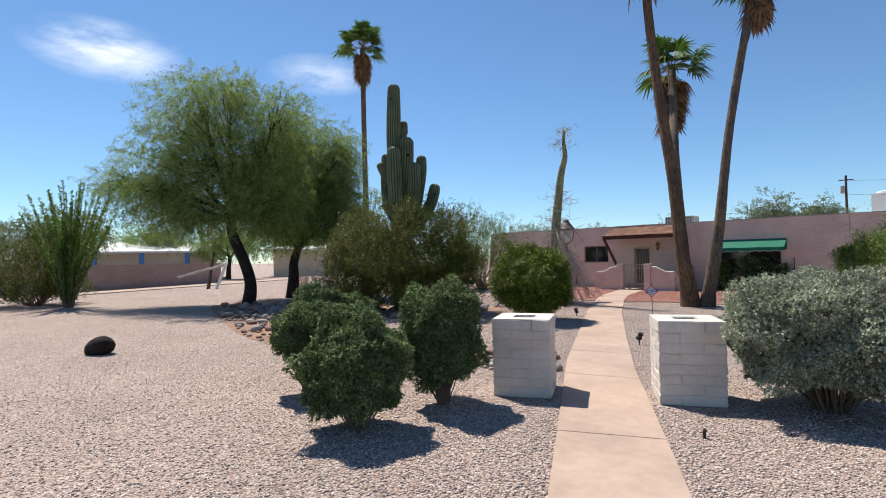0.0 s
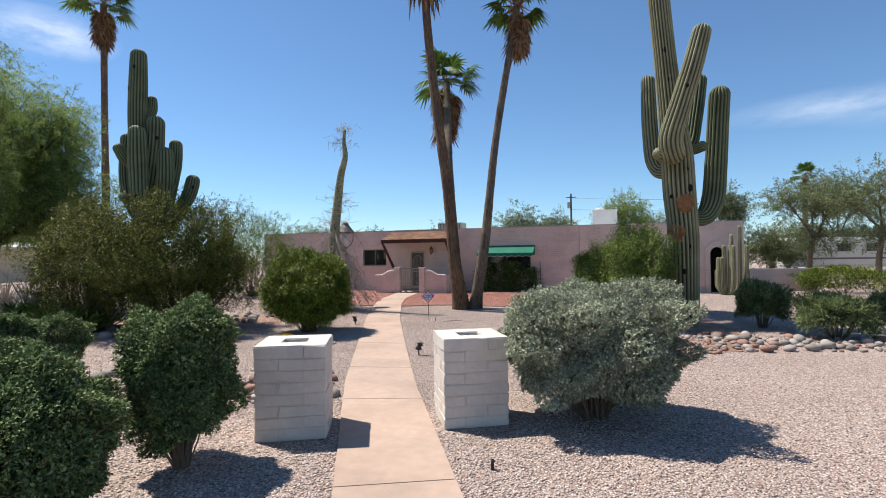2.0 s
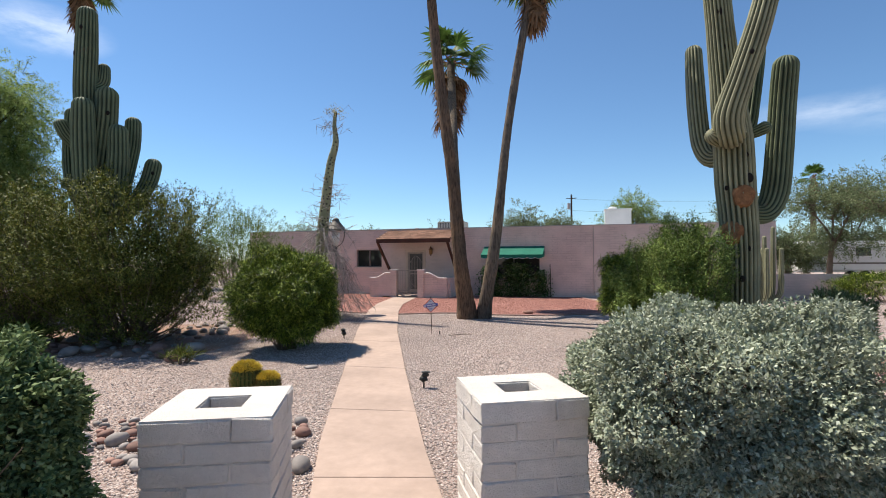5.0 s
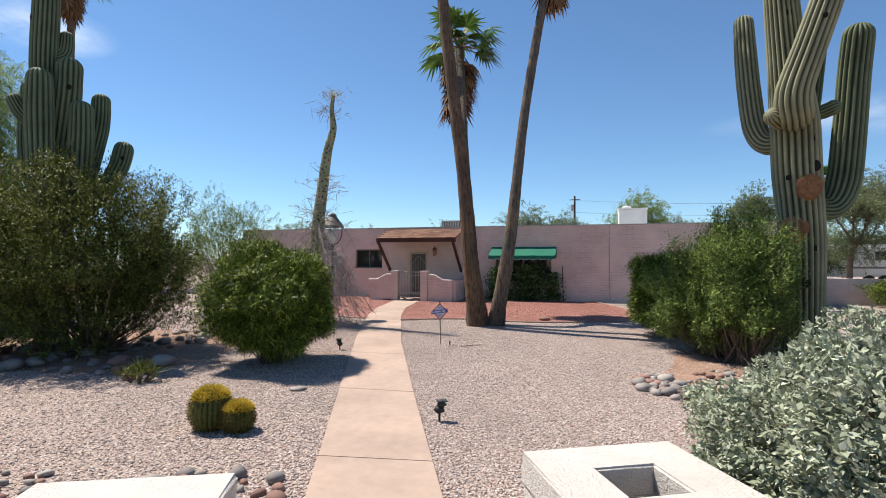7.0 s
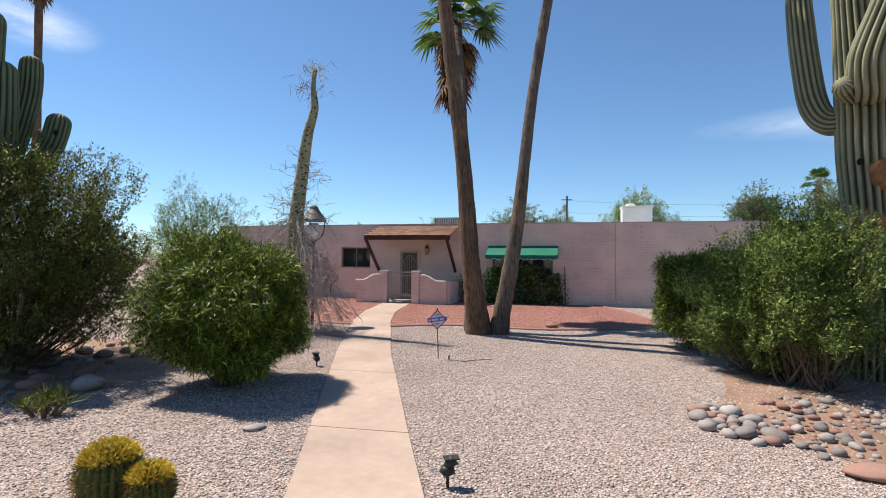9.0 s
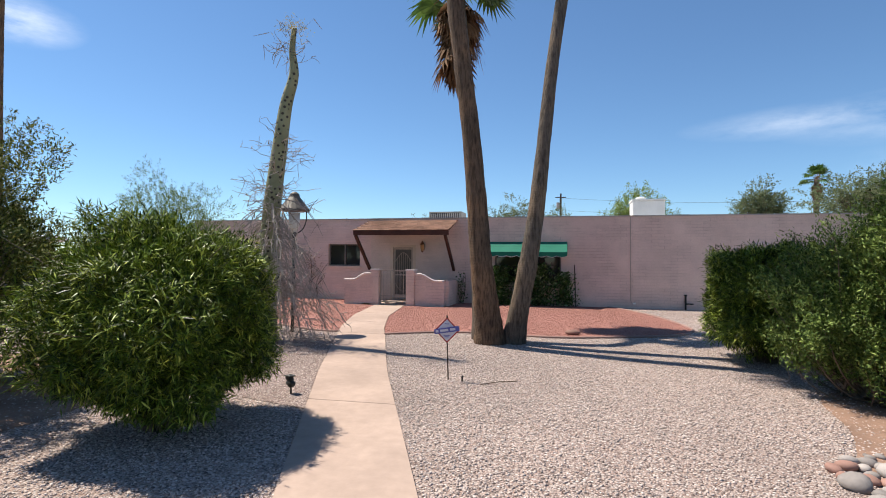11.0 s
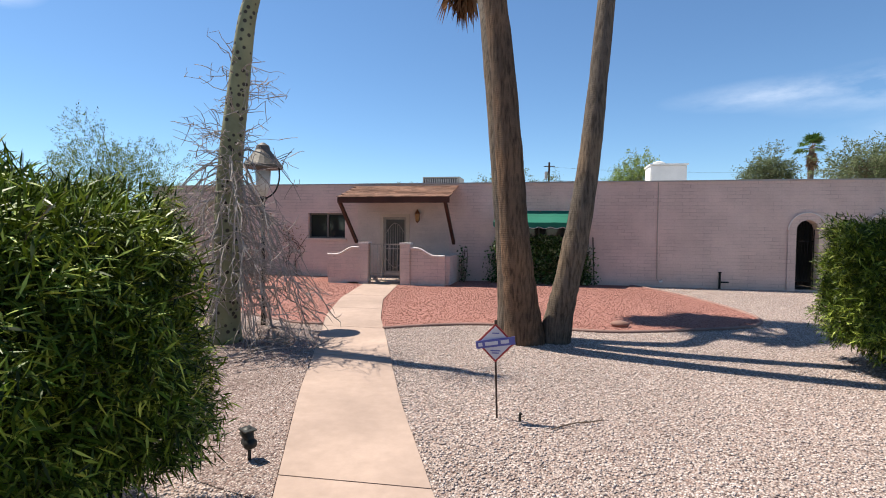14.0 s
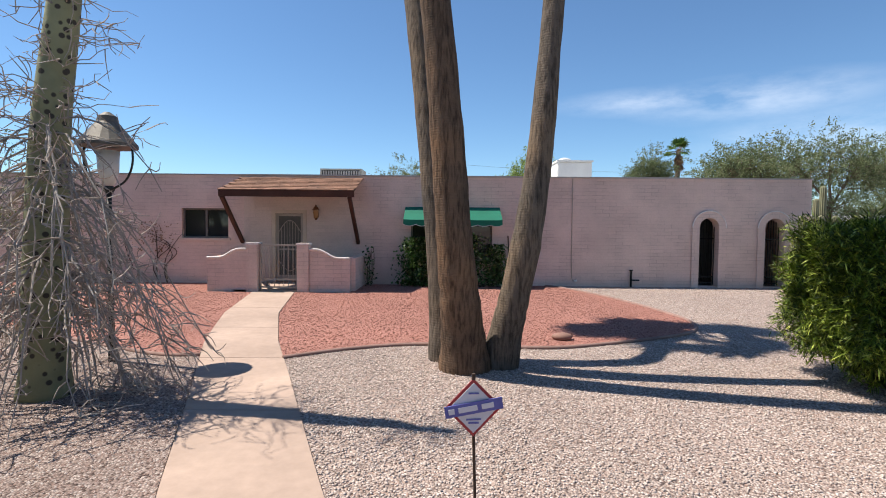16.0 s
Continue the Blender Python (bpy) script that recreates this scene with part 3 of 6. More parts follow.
g = Geo(); g.span(HOUSE_L + 0.3, HOUSE_R - 0.3, FRONT + 0.3, 36.0, 2.72, 2.86); part("roof", g, M["roof"], None, "flat pale coated roof behind a parapet", kind="structure")
g = Geo(); g.span(HOUSE_L + 0.3, HOUSE_R - 0.3, FRONT + 0.3, 36.0, 0.0, 0.03); part("floor", g, M["dark_room"], None, "dim interior floor of the house", kind="structure")
g = Geo(); g.span(HOUSE_L + 0.3, HOUSE_R - 0.3, 29.2, 29.3, 0.03, 2.72); part("wall_inner", g, M["dark_room"], None, "dim interior wall of the house", kind="structure")
g = Geo()
for k in range(9):
    a = HOUSE_L - 0.02 + k * (HOUSE_R - HOUSE_L + 0.04) / 9
    g.span(a, a + (HOUSE_R - HOUSE_L + 0.04) / 9 - 0.004, FRONT - 0.03, FRONT + 0.33, TOP + 0.001, TOP + 0.035 + 0.004 * (k % 2))
part("trim_parapet", g, M["flashing"], None, "thin grey metal flashing along the parapet", kind="structure")


wall_panel("wall_porch", rect(-9.92, -6.78, 0.0, 2.5), [rect(DOOR[0] - 0.06, DOOR[1] + 0.06, 0.02, DOOR[3] + 0.06)], FRONT - 0.006, 0.005, M["pale"], None, "cream painted block behind the porch", kind="structure")


def sliding_window(name, x0, x1, z0, z1, label):
    w = thing(name, label, "window", (x0, FRONT + 0.1, z0), kind="structure")
    t = 0.05
    g = Geo()
    for a, b, c, d in ((0, x1 - x0, 0, t), (0, x1 - x0, z1 - z0 - t, z1 - z0), (0, t, t, z1 - z0 - t), (x1 - x0 - t, x1 - x0, t, z1 - z0 - t), ((x1 - x0) / 2 - 0.03, (x1 - x0) / 2 + 0.03, t, z1 - z0 - t)):
        g.span(a, b, 0, 0.07, c, d)
    part("window_frame", g, M["frame"], w)
    for k in (0, 1):
        g = Geo()
        g.span(t + k * (x1 - x0) / 2, (k + 1) * (x1 - x0) / 2 - t + 0.02, 0.03, 0.036, t, z1 - z0 - t)
        part("pane", g, M["glass"], w)
    g = Geo()
    g.span(-0.06, x1 - x0 + 0.06, -0.16, 0.05, -0.07, -0.003)
    part("window_sill", g, M["pale"], w, "pale painted block sill")
    return w


sliding_window("window_1", *WINDOW, "small dark sliding window in a bronze frame")
sliding_window("window_2", *BAY, "dark sliding window shaded by the green awning")

# arched gateways with proud trim and iron bars
for i, (x0, x1, z0, top) in enumerate(ARCHES):
    m = 0.205
    outer, inner = arch_loop(x0 - m, x1 + m, z0 - 0.03, top + m, 20), arch_loop(x0, x1, z0 - 0.03, top, 20)
    n = len(outer)
    bm = bmesh.new()
    vo, vi = [bm.verts.new((x, FRONT - 0.05, z)) for x, z in outer], [bm.verts.new((x, FRONT - 0.05, z)) for x, z in inner]
    fs = [bm.faces.new((vo[k], vo[(k + 1) % n], vi[(k + 1) % n], vi[k])) for k in range(1, n)]
    r = bmesh.ops.extrude_face_region(bm, geom=fs)
    bmesh.ops.translate(bm, vec=(0, 0.048, 0), verts=[v for v in r["geom"] if isinstance(v, bmesh.types.BMVert)])
    bmesh.ops.recalc_face_normals(bm, faces=bm.faces)
    arch = tagged(part("trim_arch", bm, M["pink"]), "arched pink surround proud of the block wall", "archway", "arched gateways", "structure")
    e = Geo()
    e.tube([(x, FRONT - 0.052, z) for x, z in outer[2:]], 0.016, 6)
    part("edge", e, M["trim_white"], arch, "flaking white arris", smooth=True)
    gate = thing("iron_gate", "narrow black iron bar gate in an arched opening", "gate", ((x0 + x1) / 2, FRONT + 0.2, 0.06), "iron gates")
    w = x1 - x0 - 0.03
    g = Geo()
    g.tube([(-w / 2, 0, 0), (-w / 2, 0, top - 0.32)], 0.015, 6)
    g.tube([(w / 2, 0, 0), (w / 2, 0, top - 0.32)], 0.015, 6)
    for z in (0.06, 0.24, 1.35):
        g.box((0, 0, z), (w, 0.02, 0.035))
    part("gate_frame", g, M["iron"], gate)
    for k in range(1, 7):
        x = -w / 2 + k * w / 7
        g = Geo()
        g.tube([(x, 0.002, 0.02), (x, 0.002, top - 0.34 + math.sqrt(max(0, (w / 2) ** 2 - x * x)) * 0.95)], 0.008, 5)
        part("bar", g, M["iron"], gate)

# front door: solid frame, steel screen door with scrolled bars
door = thing("door_1", "closed tan screen door with arched security bars", "door", (DOOR[0], FRONT + 0.04, DOOR[2]), kind="structure")
W, H = DOOR[1] - DOOR[0], DOOR[3] - DOOR[2]
g = Geo()
for a, b, c, d in ((-0.05, 0.06, 0, H + 0.05), (W - 0.06, W + 0.05, 0, H + 0.05), (0.06, W - 0.06, H - 0.05, H + 0.05)):
    g.span(a, b, -0.06, 0.08, c, d)
part("door_frame", g, M["door"], door, "pale tan timber door frame")
g = Geo(); g.span(0.065, W - 0.065, 0.03, 0.05, 0.02, H - 0.055)
part("screen", g, M["screen"], door)
g = Geo()
for a, b, c, d in ((0.065, 0.135, 0.02, H - 0.055), (W - 0.135, W - 0.065, 0.02, H - 0.055), (0.135, W - 0.135, H - 0.13, H - 0.055), (0.135, W - 0.135, 0.02, 0.2), (0.135, W - 0.135, 0.92, 0.97)):
    g.span(a, b, 0.0, 0.029, c, d)
part("stile", g, M["gate"], door)
for k in range(1, 8):
    x = 0.135 + k * (W - 0.27) / 8
    g = Geo()
    g.tube([(x, 0.01, 0.2), (x, 0.01, 1.45 + 0.32 * math.sin(math.pi * (x - 0.135) / (W - 0.27)))], 0.008, 5)
    part("bar", g, M["gate"], door)
for rise, z0 in ((0.34, 1.45), (-0.3, 0.62)):
    g = Geo()
    g.tube([(0.135 + t * (W - 0.27), 0.008, z0 + rise * math.sin(math.pi * t)) for t in np.linspace(0, 1, 14)], 0.011, 5)
    part("scroll", g, M["gate"], door)
g = Geo(); g.tube([(W - 0.1, -0.05, 1.0), (W - 0.1, 0.0, 1.0)], 0.028, 8)
part("door_handle", g, M["brass"], door)
g = Geo(); g.span(DOOR[0] - 0.4, DOOR[1] + 0.4, 24.5, FRONT, 0.0, 0.05)
part("pavement_patio", g, M["concrete"], None, "small tan concrete patio inside the gate", kind="structure")

# porch: shingled shed roof on a dark beam and two braces
porch = thing("porch_roof", "brown shingled porch roof on dark timber braces", "porch", (-8.24, FRONT, 2.4))
px0, px1, py, pz0, pz1 = -1.76, 1.76, -1.46, 0.17, 0.62
slope = Vector((0, -py, pz1 - pz0)).normalized()
g = Geo(); g.beam((px0, py, 0.11), (px1, py, 0.11), 0.07, 0.15); part("fascia", g, M["wood"], porch, "dark brown fascia board")
g = Geo()
g.add([(px0, py - 0.03, pz0), (px1, py - 0.03, pz0), (px1 - 0.02, -0.01, pz1), (px0 + 0.02, -0.01, pz1), (px0, py - 0.03, pz0 + 0.03), (px1, py - 0.03, pz0 + 0.03), (px1 - 0.02, -0.01, pz1 + 0.03), (px0 + 0.02, -0.01, pz1 + 0.03)],
      [(3, 2, 1, 0), (4, 5, 6, 7), (0, 1, 5, 4), (1, 2, 6, 5), (2, 3, 7, 6), (3, 0, 4, 7)])
part("deck", g, M["wood"], porch)
for x in (-1.5, -0.5, 0.5, 1.5):
    g = Geo(); g.beam((x, py + 0.05, 0.13), (x, -0.01, 0.57), 0.05, 0.08); part("rafter", g, M["wood"], porch)
for x in (-1.70, 1.63):
    g = Geo()
    g.beam((x, py + 0.03, 0.05), (x, -0.05, -1.2), 0.09, 0.10)
    part("brace", g, M["wood"], porch, "dark diagonal timber brace")
rng = np.random.default_rng(3)
for row in range(9):
    t = row / 9
    y, z = py - 0.05 + t * 1.48, pz0 + 0.034 + t * (pz1 - pz0)
    x = px0 - 0.02 + (0.12 if row % 2 else 0)
    while x < px1:
        w = rng.uniform(0.12, 0.3)
        g = Geo()
        x1 = min(x + w - 0.006, px1 + 0.02)
        th = rng.uniform(0.006, 0.014)
        g.add([(x, y, z), (x1, y, z), (x1, y + 0.24, z + 0.24 * (pz1 - pz0) / 1.48), (x, y + 0.24, z + 0.24 * (pz1 - pz0) / 1.48), (x, y, z + th + 0.012), (x1, y, z + th + 0.012), (x1, y + 0.24, z + 0.24 * (pz1 - pz0) / 1.48 + 0.004), (x, y + 0.24, z + 0.24 * (pz1 - pz0) / 1.48 + 0.004)],
              [(3, 2, 1, 0), (4, 5, 6, 7), (0, 1, 5, 4), (1, 2, 6, 5), (2, 3, 7, 6), (3, 0, 4, 7)])
        if x1 - x > 0.03:
            part("shingle", g, M["shingle"], porch)
        x += w
# patio wall with swept tops, two posts and a gate
PY = 24.5


def swept_wall(name, xo, xi):
    """A low wall that sweeps up from its outer end to the gatepost."""
    n = 22
    top = []
    for k in range(n + 1):
        t = k / n
        s = 0.5 - 0.5 * math.cos(math.pi * min(1, max(0, (t - 0.28) / 0.55)))
        top.append((xo + (xi - xo) * t, 0.86 + 0.22 * s))
    loop = [(xi, 0.0), (xo, 0.0)] + top
    w = tagged(wall_panel(name, loop, [], PY, 0.2, M["pink"]), "low pink block patio wall with a swept top", "wall", "patio walls", "structure")
    g = Geo()
    g.tube([(x, PY - 0.004, z + 0.006) for x, z in top], 0.03, 6)
    part("coping", g, M["trim_white"], w, "whitish swept coping edge", smooth=True)
    out = -1 if xo < xi else 1
    g = Geo(); g.span(xo - 0.1, xo + 0.1, PY + 0.202, FRONT - 0.004, 0, 0.86); part("return_wall", g, M["pink"], w)
    return w


swept_wall("wall_patio_1", -10.13, -9.14)
swept_wall("wall_patio_2", -6.51, -7.54)
for i, x in enumerate((-8.98, -7.69)):
    post = thing("gatepost", "square pink block gatepost with pale arrises", "post", (x, PY + 0.08, 0), "gateposts")
    bm = bmesh.new()
    bmesh.ops.create_cube(bm, size=1, matrix=Matrix.LocRotScale((0, 0, 0.6), None, (0.29, 0.3, 1.2)))
    bmesh.ops.bevel(bm, geom=bm.edges[:], offset=0.012, segments=2, affect="EDGES")
    part("shaft", bm, M["pink"], post)
    g = Geo(); g.span(-0.16, 0.16, -0.165, 0.165, 1.2, 1.245); part("cap", g, M["trim_white"], post, "pale painted cap")
gate = thing("garden_gate", "closed taupe steel bar garden gate", "gate", (-8.33, PY + 0.05, 0.05))
g = Geo()
for z in (0.05, 0.25, 1.12):
    g.span(-0.48, 0.48, 0.0, 0.03, z, z + 0.035)
for x in (-0.48, 0.45):
    g.span(x, x + 0.03, -0.002, 0.032, 0.0, 1.17)
part("gate_frame", g, M["gate"], gate)
for k in range(1, 8):
    g = Geo(); x = -0.48 + k * 0.96 / 8
    g.tube([(x, 0.015, 0.08), (x, 0.015, 1.13)], 0.0085, 5)
    part("bar", g, M["gate"], gate)

# lantern beside the door
lan = thing("wall_lantern", "copper wall lantern with amber glass beside the door", "lantern", (-7.81, FRONT - 0.002, 2.05))
g = Geo(); g.span(-0.05, 0.05, -0.03, 0, -0.12, 0.14); part("back_plate", g, M["brass"], lan)
g = Geo(); g.tube([(0, -0.13, -0.14), (0, -0.13, -0.12), (0, -0.13, 0.08)], [0.05, 0.065, 0.08], 8); part("glass", g, M["amber"], lan)
g = Geo(); g.tube([(0, -0.13, 0.082), (0, -0.13, 0.10), (0, -0.13, 0.2), (0, -0.13, 0.24)], [0.10, 0.10, 0.03, 0.012], 8); part("hood", g, M["brass"], lan)
g = Geo(); g.tube([(0, -0.13, -0.145), (0, -0.13, -0.2)], [0.055, 0.015], 8); part("finial", g, M["brass"], lan)
g = Geo(); g.tube([(0, -0.02, 0.1), (0, -0.08, 0.2), (0, -0.13, 0.2)], 0.012, 6); part("bracket", g, M["brass"], lan)

# green awning
aw = thing("awning", "faded green canvas window awning with scalloped valance", "awning", (-3.9, FRONT, 2.25))
ax, ay = 1.36, -0.75
g = Geo()
nseg = 12
rows = [(-0.003, 0.0), (-0.35, -0.19), (ay, -0.37)]
vs, fs = [], []
for y, z in rows:
    for k in range(nseg + 1):
        vs.append((-ax + 2 * ax * k / nseg, y, z - 0.012 * math.sin(math.pi * (k % 4) / 4) * (y < -0.1)))
for r in range(2):
    for k in range(nseg):
        fs.append((r * (nseg + 1) + k, r * (nseg + 1) + k + 1, (r + 1) * (nseg + 1) + k + 1, (r + 1) * (nseg + 1) + k))
g.add(vs, fs)
canvas = part("canvas", g, M["awning"], aw)
sol = canvas.modifiers.new("thickness", "SOLIDIFY"); sol.thickness = 0.006
for s in (-1, 1):
    g = Geo(); g.add([(s * ax, 0, 0), (s * ax, -0.35, -0.19), (s * ax, ay, -0.37), (s * ax, ay, -0.5), (s * ax, 0, -0.45), (s * (ax - .006), 0, 0), (s * (ax - .006), -0.35, -0.19), (s * (ax - .006), ay, -0.37), (s * (ax - .006), ay, -0.5), (s * (ax - .006), 0, -0.45)], [(0, 1, 2, 3, 4), (9, 8, 7, 6, 5), (2, 7, 8, 3), (3, 8, 9, 4)])
    part("side_panel", g, M["awning"], aw)
g = Geo()
n = 64
vs = [(-ax + 2 * ax * k / n, ay, -0.372) for k in range(n + 1)] + [(-ax + 2 * ax * k / n, ay, -0.50 - 0.045 * abs(math.sin(math.pi * k / 8))) for k in range(n + 1)]
g.add(vs, [(k, k + 1, n + 2 + k, n + 1 + k) for k in range(n)])
val = part("valance", g, M["awning"], aw); sol = val.modifiers.new("thickness", "SOLIDIFY"); sol.thickness = 0.006
g = Geo(); g.tube([(-ax + 2 * ax * k / n, ay - 0.004, -0.50 - 0.045 * abs(math.sin(math.pi * k / 8))) for k in range(n + 1)], 0.008, 4); part("binding", g, M["awning_trim"], val)
for x in (-ax + 0.03, ax - 0.03):
    g = Geo(); g.tube([(x, ay + 0.02, -0.40), (x, -0.01, -0.42)], 0.012, 6); part("arm", g, M["gate"], aw)

# small things on the wall
con = thing("conduit", "thin cable conduit running down the block wall", "conduit", (-0.46, FRONT, 0))
g = Geo(); g.tube([(0, -0.018, 3.1), (0.0, -0.018, 1.6), (0.015, -0.018, 0.25), (0.05, -0.02, 0.17), (0.13, -0.03, 0.2), (0.15, -0.03, 0.24)], 0.011, 6); part("cable", g, M["gate"], con)
g = Geo(); g.tube([(0.08, -0.03, 0.16), (0.17, -0.03, 0.17)], 0.03, 8); part("fitting", g, M["white"], con)
bib = thing("hose_bib", "black standpipe with a side tap by the wall", "pipe", (1.25, FRONT - 0.08, 0))
g = Geo(); g.tube([(0, 0, 0), (0, 0, 0.46)], 0.03, 8); part("pipe", g, M["iron"], bib)
g = Geo(); g.tube([(0, 0, 0.2), (0.24, 0, 0.2)], 0.022, 8); part("tap", g, M["iron"], bib)
g = Geo(); g.tube([(0, 0, 0.46), (0, 0, 0.5)], 0.045, 8); part("cap", g, M["iron"], bib)
st = thing("garden_stake", "thin dark stake leaning on the house wall", "stake", (-2.3, FRONT - 0.02, 0))
g = Geo(); g.tube([(0.05, -0.25, 0.0), (0, -0.03, 1.45)], 0.018, 6); part("rod", g, M["pole"], st)

# roof things
ch = thing("chimney", "white stuccoed chimney box with a round cap", "chimney", (0.72, 31.4, 2.92))
bm = bmesh.new()
bmesh.ops.create_cube(bm, size=1, matrix=Matrix.LocRotScale((0, 0, 0.6), None, (1.28, 1.2, 1.28)))
bmesh.ops.bevel(bm, geom=bm.edges[:], offset=0.03, segments=2, affect="EDGES")
part("shaft", bm, M["white"], ch)
g = Geo(); g.span(-0.68, 0.68, -0.64, 0.64, 1.242, 1.30); part("cap", g, M["white"], ch)
g = Geo(); g.tube([(-0.25, 0, 1.3), (-0.25, 0, 1.42), (-0.25, 0, 1.46)], [0.22, 0.22, 0.1], 14); part("flue", g, M["white"], ch)
ac = thing("air_conditioner", "beige rooftop air conditioner with a louvred side", "air conditioner", (-7.75, 29.9, 2.86))
g = Geo(); g.span(-0.72, 0.72, -0.5, 0.5, 0, 0.82); part("cabinet", g, M["ac"], ac)
g = Geo(); g.span(-0.66, 0.66, -0.508, -0.5005, 0.08, 0.76); part("grille_back", g, M["iron"], ac)
for k in range(15):
    g = Geo(); x = -0.62 + k * 0.088; g.span(x, x + 0.05, -0.535, -0.51, 0.1, 0.74); part("louvre", g, M["flashing"], ac)
vent = thing("roof_vent", "small white vent pipe on the flat roof", "vent", (-9.5, 29.0, 2.86))
g = Geo(); g.tube([(0, 0, 0), (0, 0, 0.5)], 0.1, 10); part("pipe", g, M["white"], vent)

# low wall that runs on past the house, and the mauve yard wall
g = Geo(); g.span(HOUSE_R + 0.002, 9.7, 28.2, 28.4, -0.05, 1.02); part("wall_yard_east", g, M["pink"], None, "low pink block yard wall beside the house", kind="structure")

# ---- pillars ----
def slump_block(l, w, h, seed):
    """A painted block with worn, slightly swollen faces."""
    rng = np.random.default_rng(seed)
    bm = bmesh.new()
    bmesh.ops.create_cube(bm, size=1, matrix=Matrix.Diagonal((l, w, h, 1)))
    bmesh.ops.bevel(bm, geom=bm.edges[:], offset=0.009, segments=1, affect="EDGES")
    for v in bm.verts:
        v.co += Vector(rng.normal(size=3)) * 0.0035
    me = bpy.data.meshes.new("brick")
    bm.to_mesh(me)
    bm.free()
    me.materials.append(M["white_block"])
    return me


def pillar(at, side, turn, courses=8, high=0.88, seed=0):
    p = thing("pillar", "square white painted block pillar with an open top", "pillar", (*at, 0), "entrance pillars")
    p.rotation_euler = (0, 0, radians(turn))
    h = high / courses
    w = side * 0.315
    l = side - w - 0.008
    meshes = [slump_block(l, w, h - 0.007, seed + k) for k in range(4)]
    cap = slump_block(l + 0.012, w + 0.006, h + 0.012, seed + 9)
    rng = random.Random(seed)
    for c in range(courses):
        flip = -1 if c % 2 else 1
        for k in range(4):
            top = c == courses - 1
            ob = part("brick", cap if top else rng.choice(meshes), M["white_block"], p)
            a = k * math.pi / 2
            off = Vector((flip * (side - l) / 2, -(side - w) / 2, 0))
            off.rotate(Euler((0, 0, a)))
            ob.location = (off.x, off.y, h * (c + 0.5) + (0.004 if top else rng.uniform(-0.002, 0.002)))
            ob.rotation_euler = (rng.uniform(-0.012, 0.012) * (not top), rng.uniform(-0.01, 0.01) * (not top), a + rng.uniform(-0.012, 0.012) * (not top))
    s, i = side / 2 - 0.011, side / 2 - w + 0.010
    g = Geo()
    for a, b, c, d in ((-s, s, -s, -i), (-s, s, i, s), (-s, -i, -i, i), (i, s, -i, i)):
        g.span(a, b, c, d, 0.0, high - 0.03)
    part("mortar", g, M["mortar"], p, "painted mortar between the blocks")
    g = Geo()
    s, i, z = side / 2 - 0.002, side / 2 - w + 0.002, high + 0.0095
    for a, b, c, d in ((-s, s, -s, -i), (-s, s, i, s), (-s, -i, -i, i), (i, s, -i, i)):
        g.span(a, b, c, d, z - 0.012, z + 0.003)
    part("cap_coat", g, M["white_block"], p, "smooth white painted top")
    return p


pillar((-2.367, 6.061), 0.66, 24.8, seed=1)
pillar((-0.785, 6.884), 0.662, 28.0, seed=2)


# ---- shrubs ----
def stems(center, radii, n, rng, thick=0.012, spread=0.75, top=0.75):
    g = Geo()
    for _ in range(n):
        a, q = rng.uniform(0, 2 * math.pi), rng.uniform(0.1, spread)
        base = np.array(center[:2]) + np.array((math.cos(a), math.sin(a))) * rng.uniform(0, 0.16) * radii[0]
        tip = np.array((center[0] + math.cos(a) * q * radii[0], center[1] + math.sin(a) * q * radii[1], center[2] + radii[2] * rng.uniform(0.1, top)))
        pts = curve((*base, 0.0), tip, rng.normal(size=3) * 0.12, 6)
        g.tube(pts, np.linspace(thick, thick * 0.25, 6) * rng.uniform(0.6, 1.3), 5, cap=False)
        for _ in range(3):
            p = pts[rng.integers(2, 5)]
            e = p + (tip - p) * 0.6 + rng.normal(size=3) * np.array(radii) * 0.22
            e[2] = max(e[2], 0.05)
            g.tube(curve(p, e, rng.normal(size=3) * 0.06, 4), np.linspace(thick * 0.4, thick * 0.15, 4), 4, cap=False)
    return g


def shrub(name, label, category, center, radii, mat, tips, per, leaf, width, spread=0.8, back=0.1, square=2.4, depth=0.4, gain=0.16, n_stems=26, seed=0, floor=0.05, up=0.1, low=-0.75, stem_mat="twig", group="", true_size=False, clump=0.11, fill=2.2):
    """A shrub: many leaves on twig tips round a core of stems."""
    rng = np.random.default_rng(seed)
    t = thing(name, label, category, (center[0], center[1], 0), group)
    c = (0, 0, center[2])
    P, D = tips_on(c, radii, tips, rng, square, depth, floor, gain, low, clump, true_size, fill)
    base, dirs = sprays(P, D, per, spread, back, rng, up)
    ok = base[:, 2] > 0.02
    face = np.repeat(D, per, 0)[ok] * 0.4 + np.array((0, 0, 0.9))
    part("foliage", leaf_mesh("foliage", base[ok], dirs[ok], leaf, width, rng, facing=face), M[mat], t)
    part("stem_tangle", stems(c, radii, n_stems, rng), M[stem_mat], t, kind="stuff")
    return t


# clipped sage shrubs beside the pillars
SAGE = dict(per=8, leaf=0.029, width=0.016, spread=1.0, back=0.05, true_size=True)
shrub("sage_bush", "broad clipped silver-leaved sage bush on gravel", "bush", (0.47, 7.25, 0.79), (0.97, 0.90, 0.635), "sage", 21000, square=3.7, depth=0.45, gain=0.05, n_stems=80, seed=11, floor=0.14, low=-0.97, clump=0.14, **SAGE)
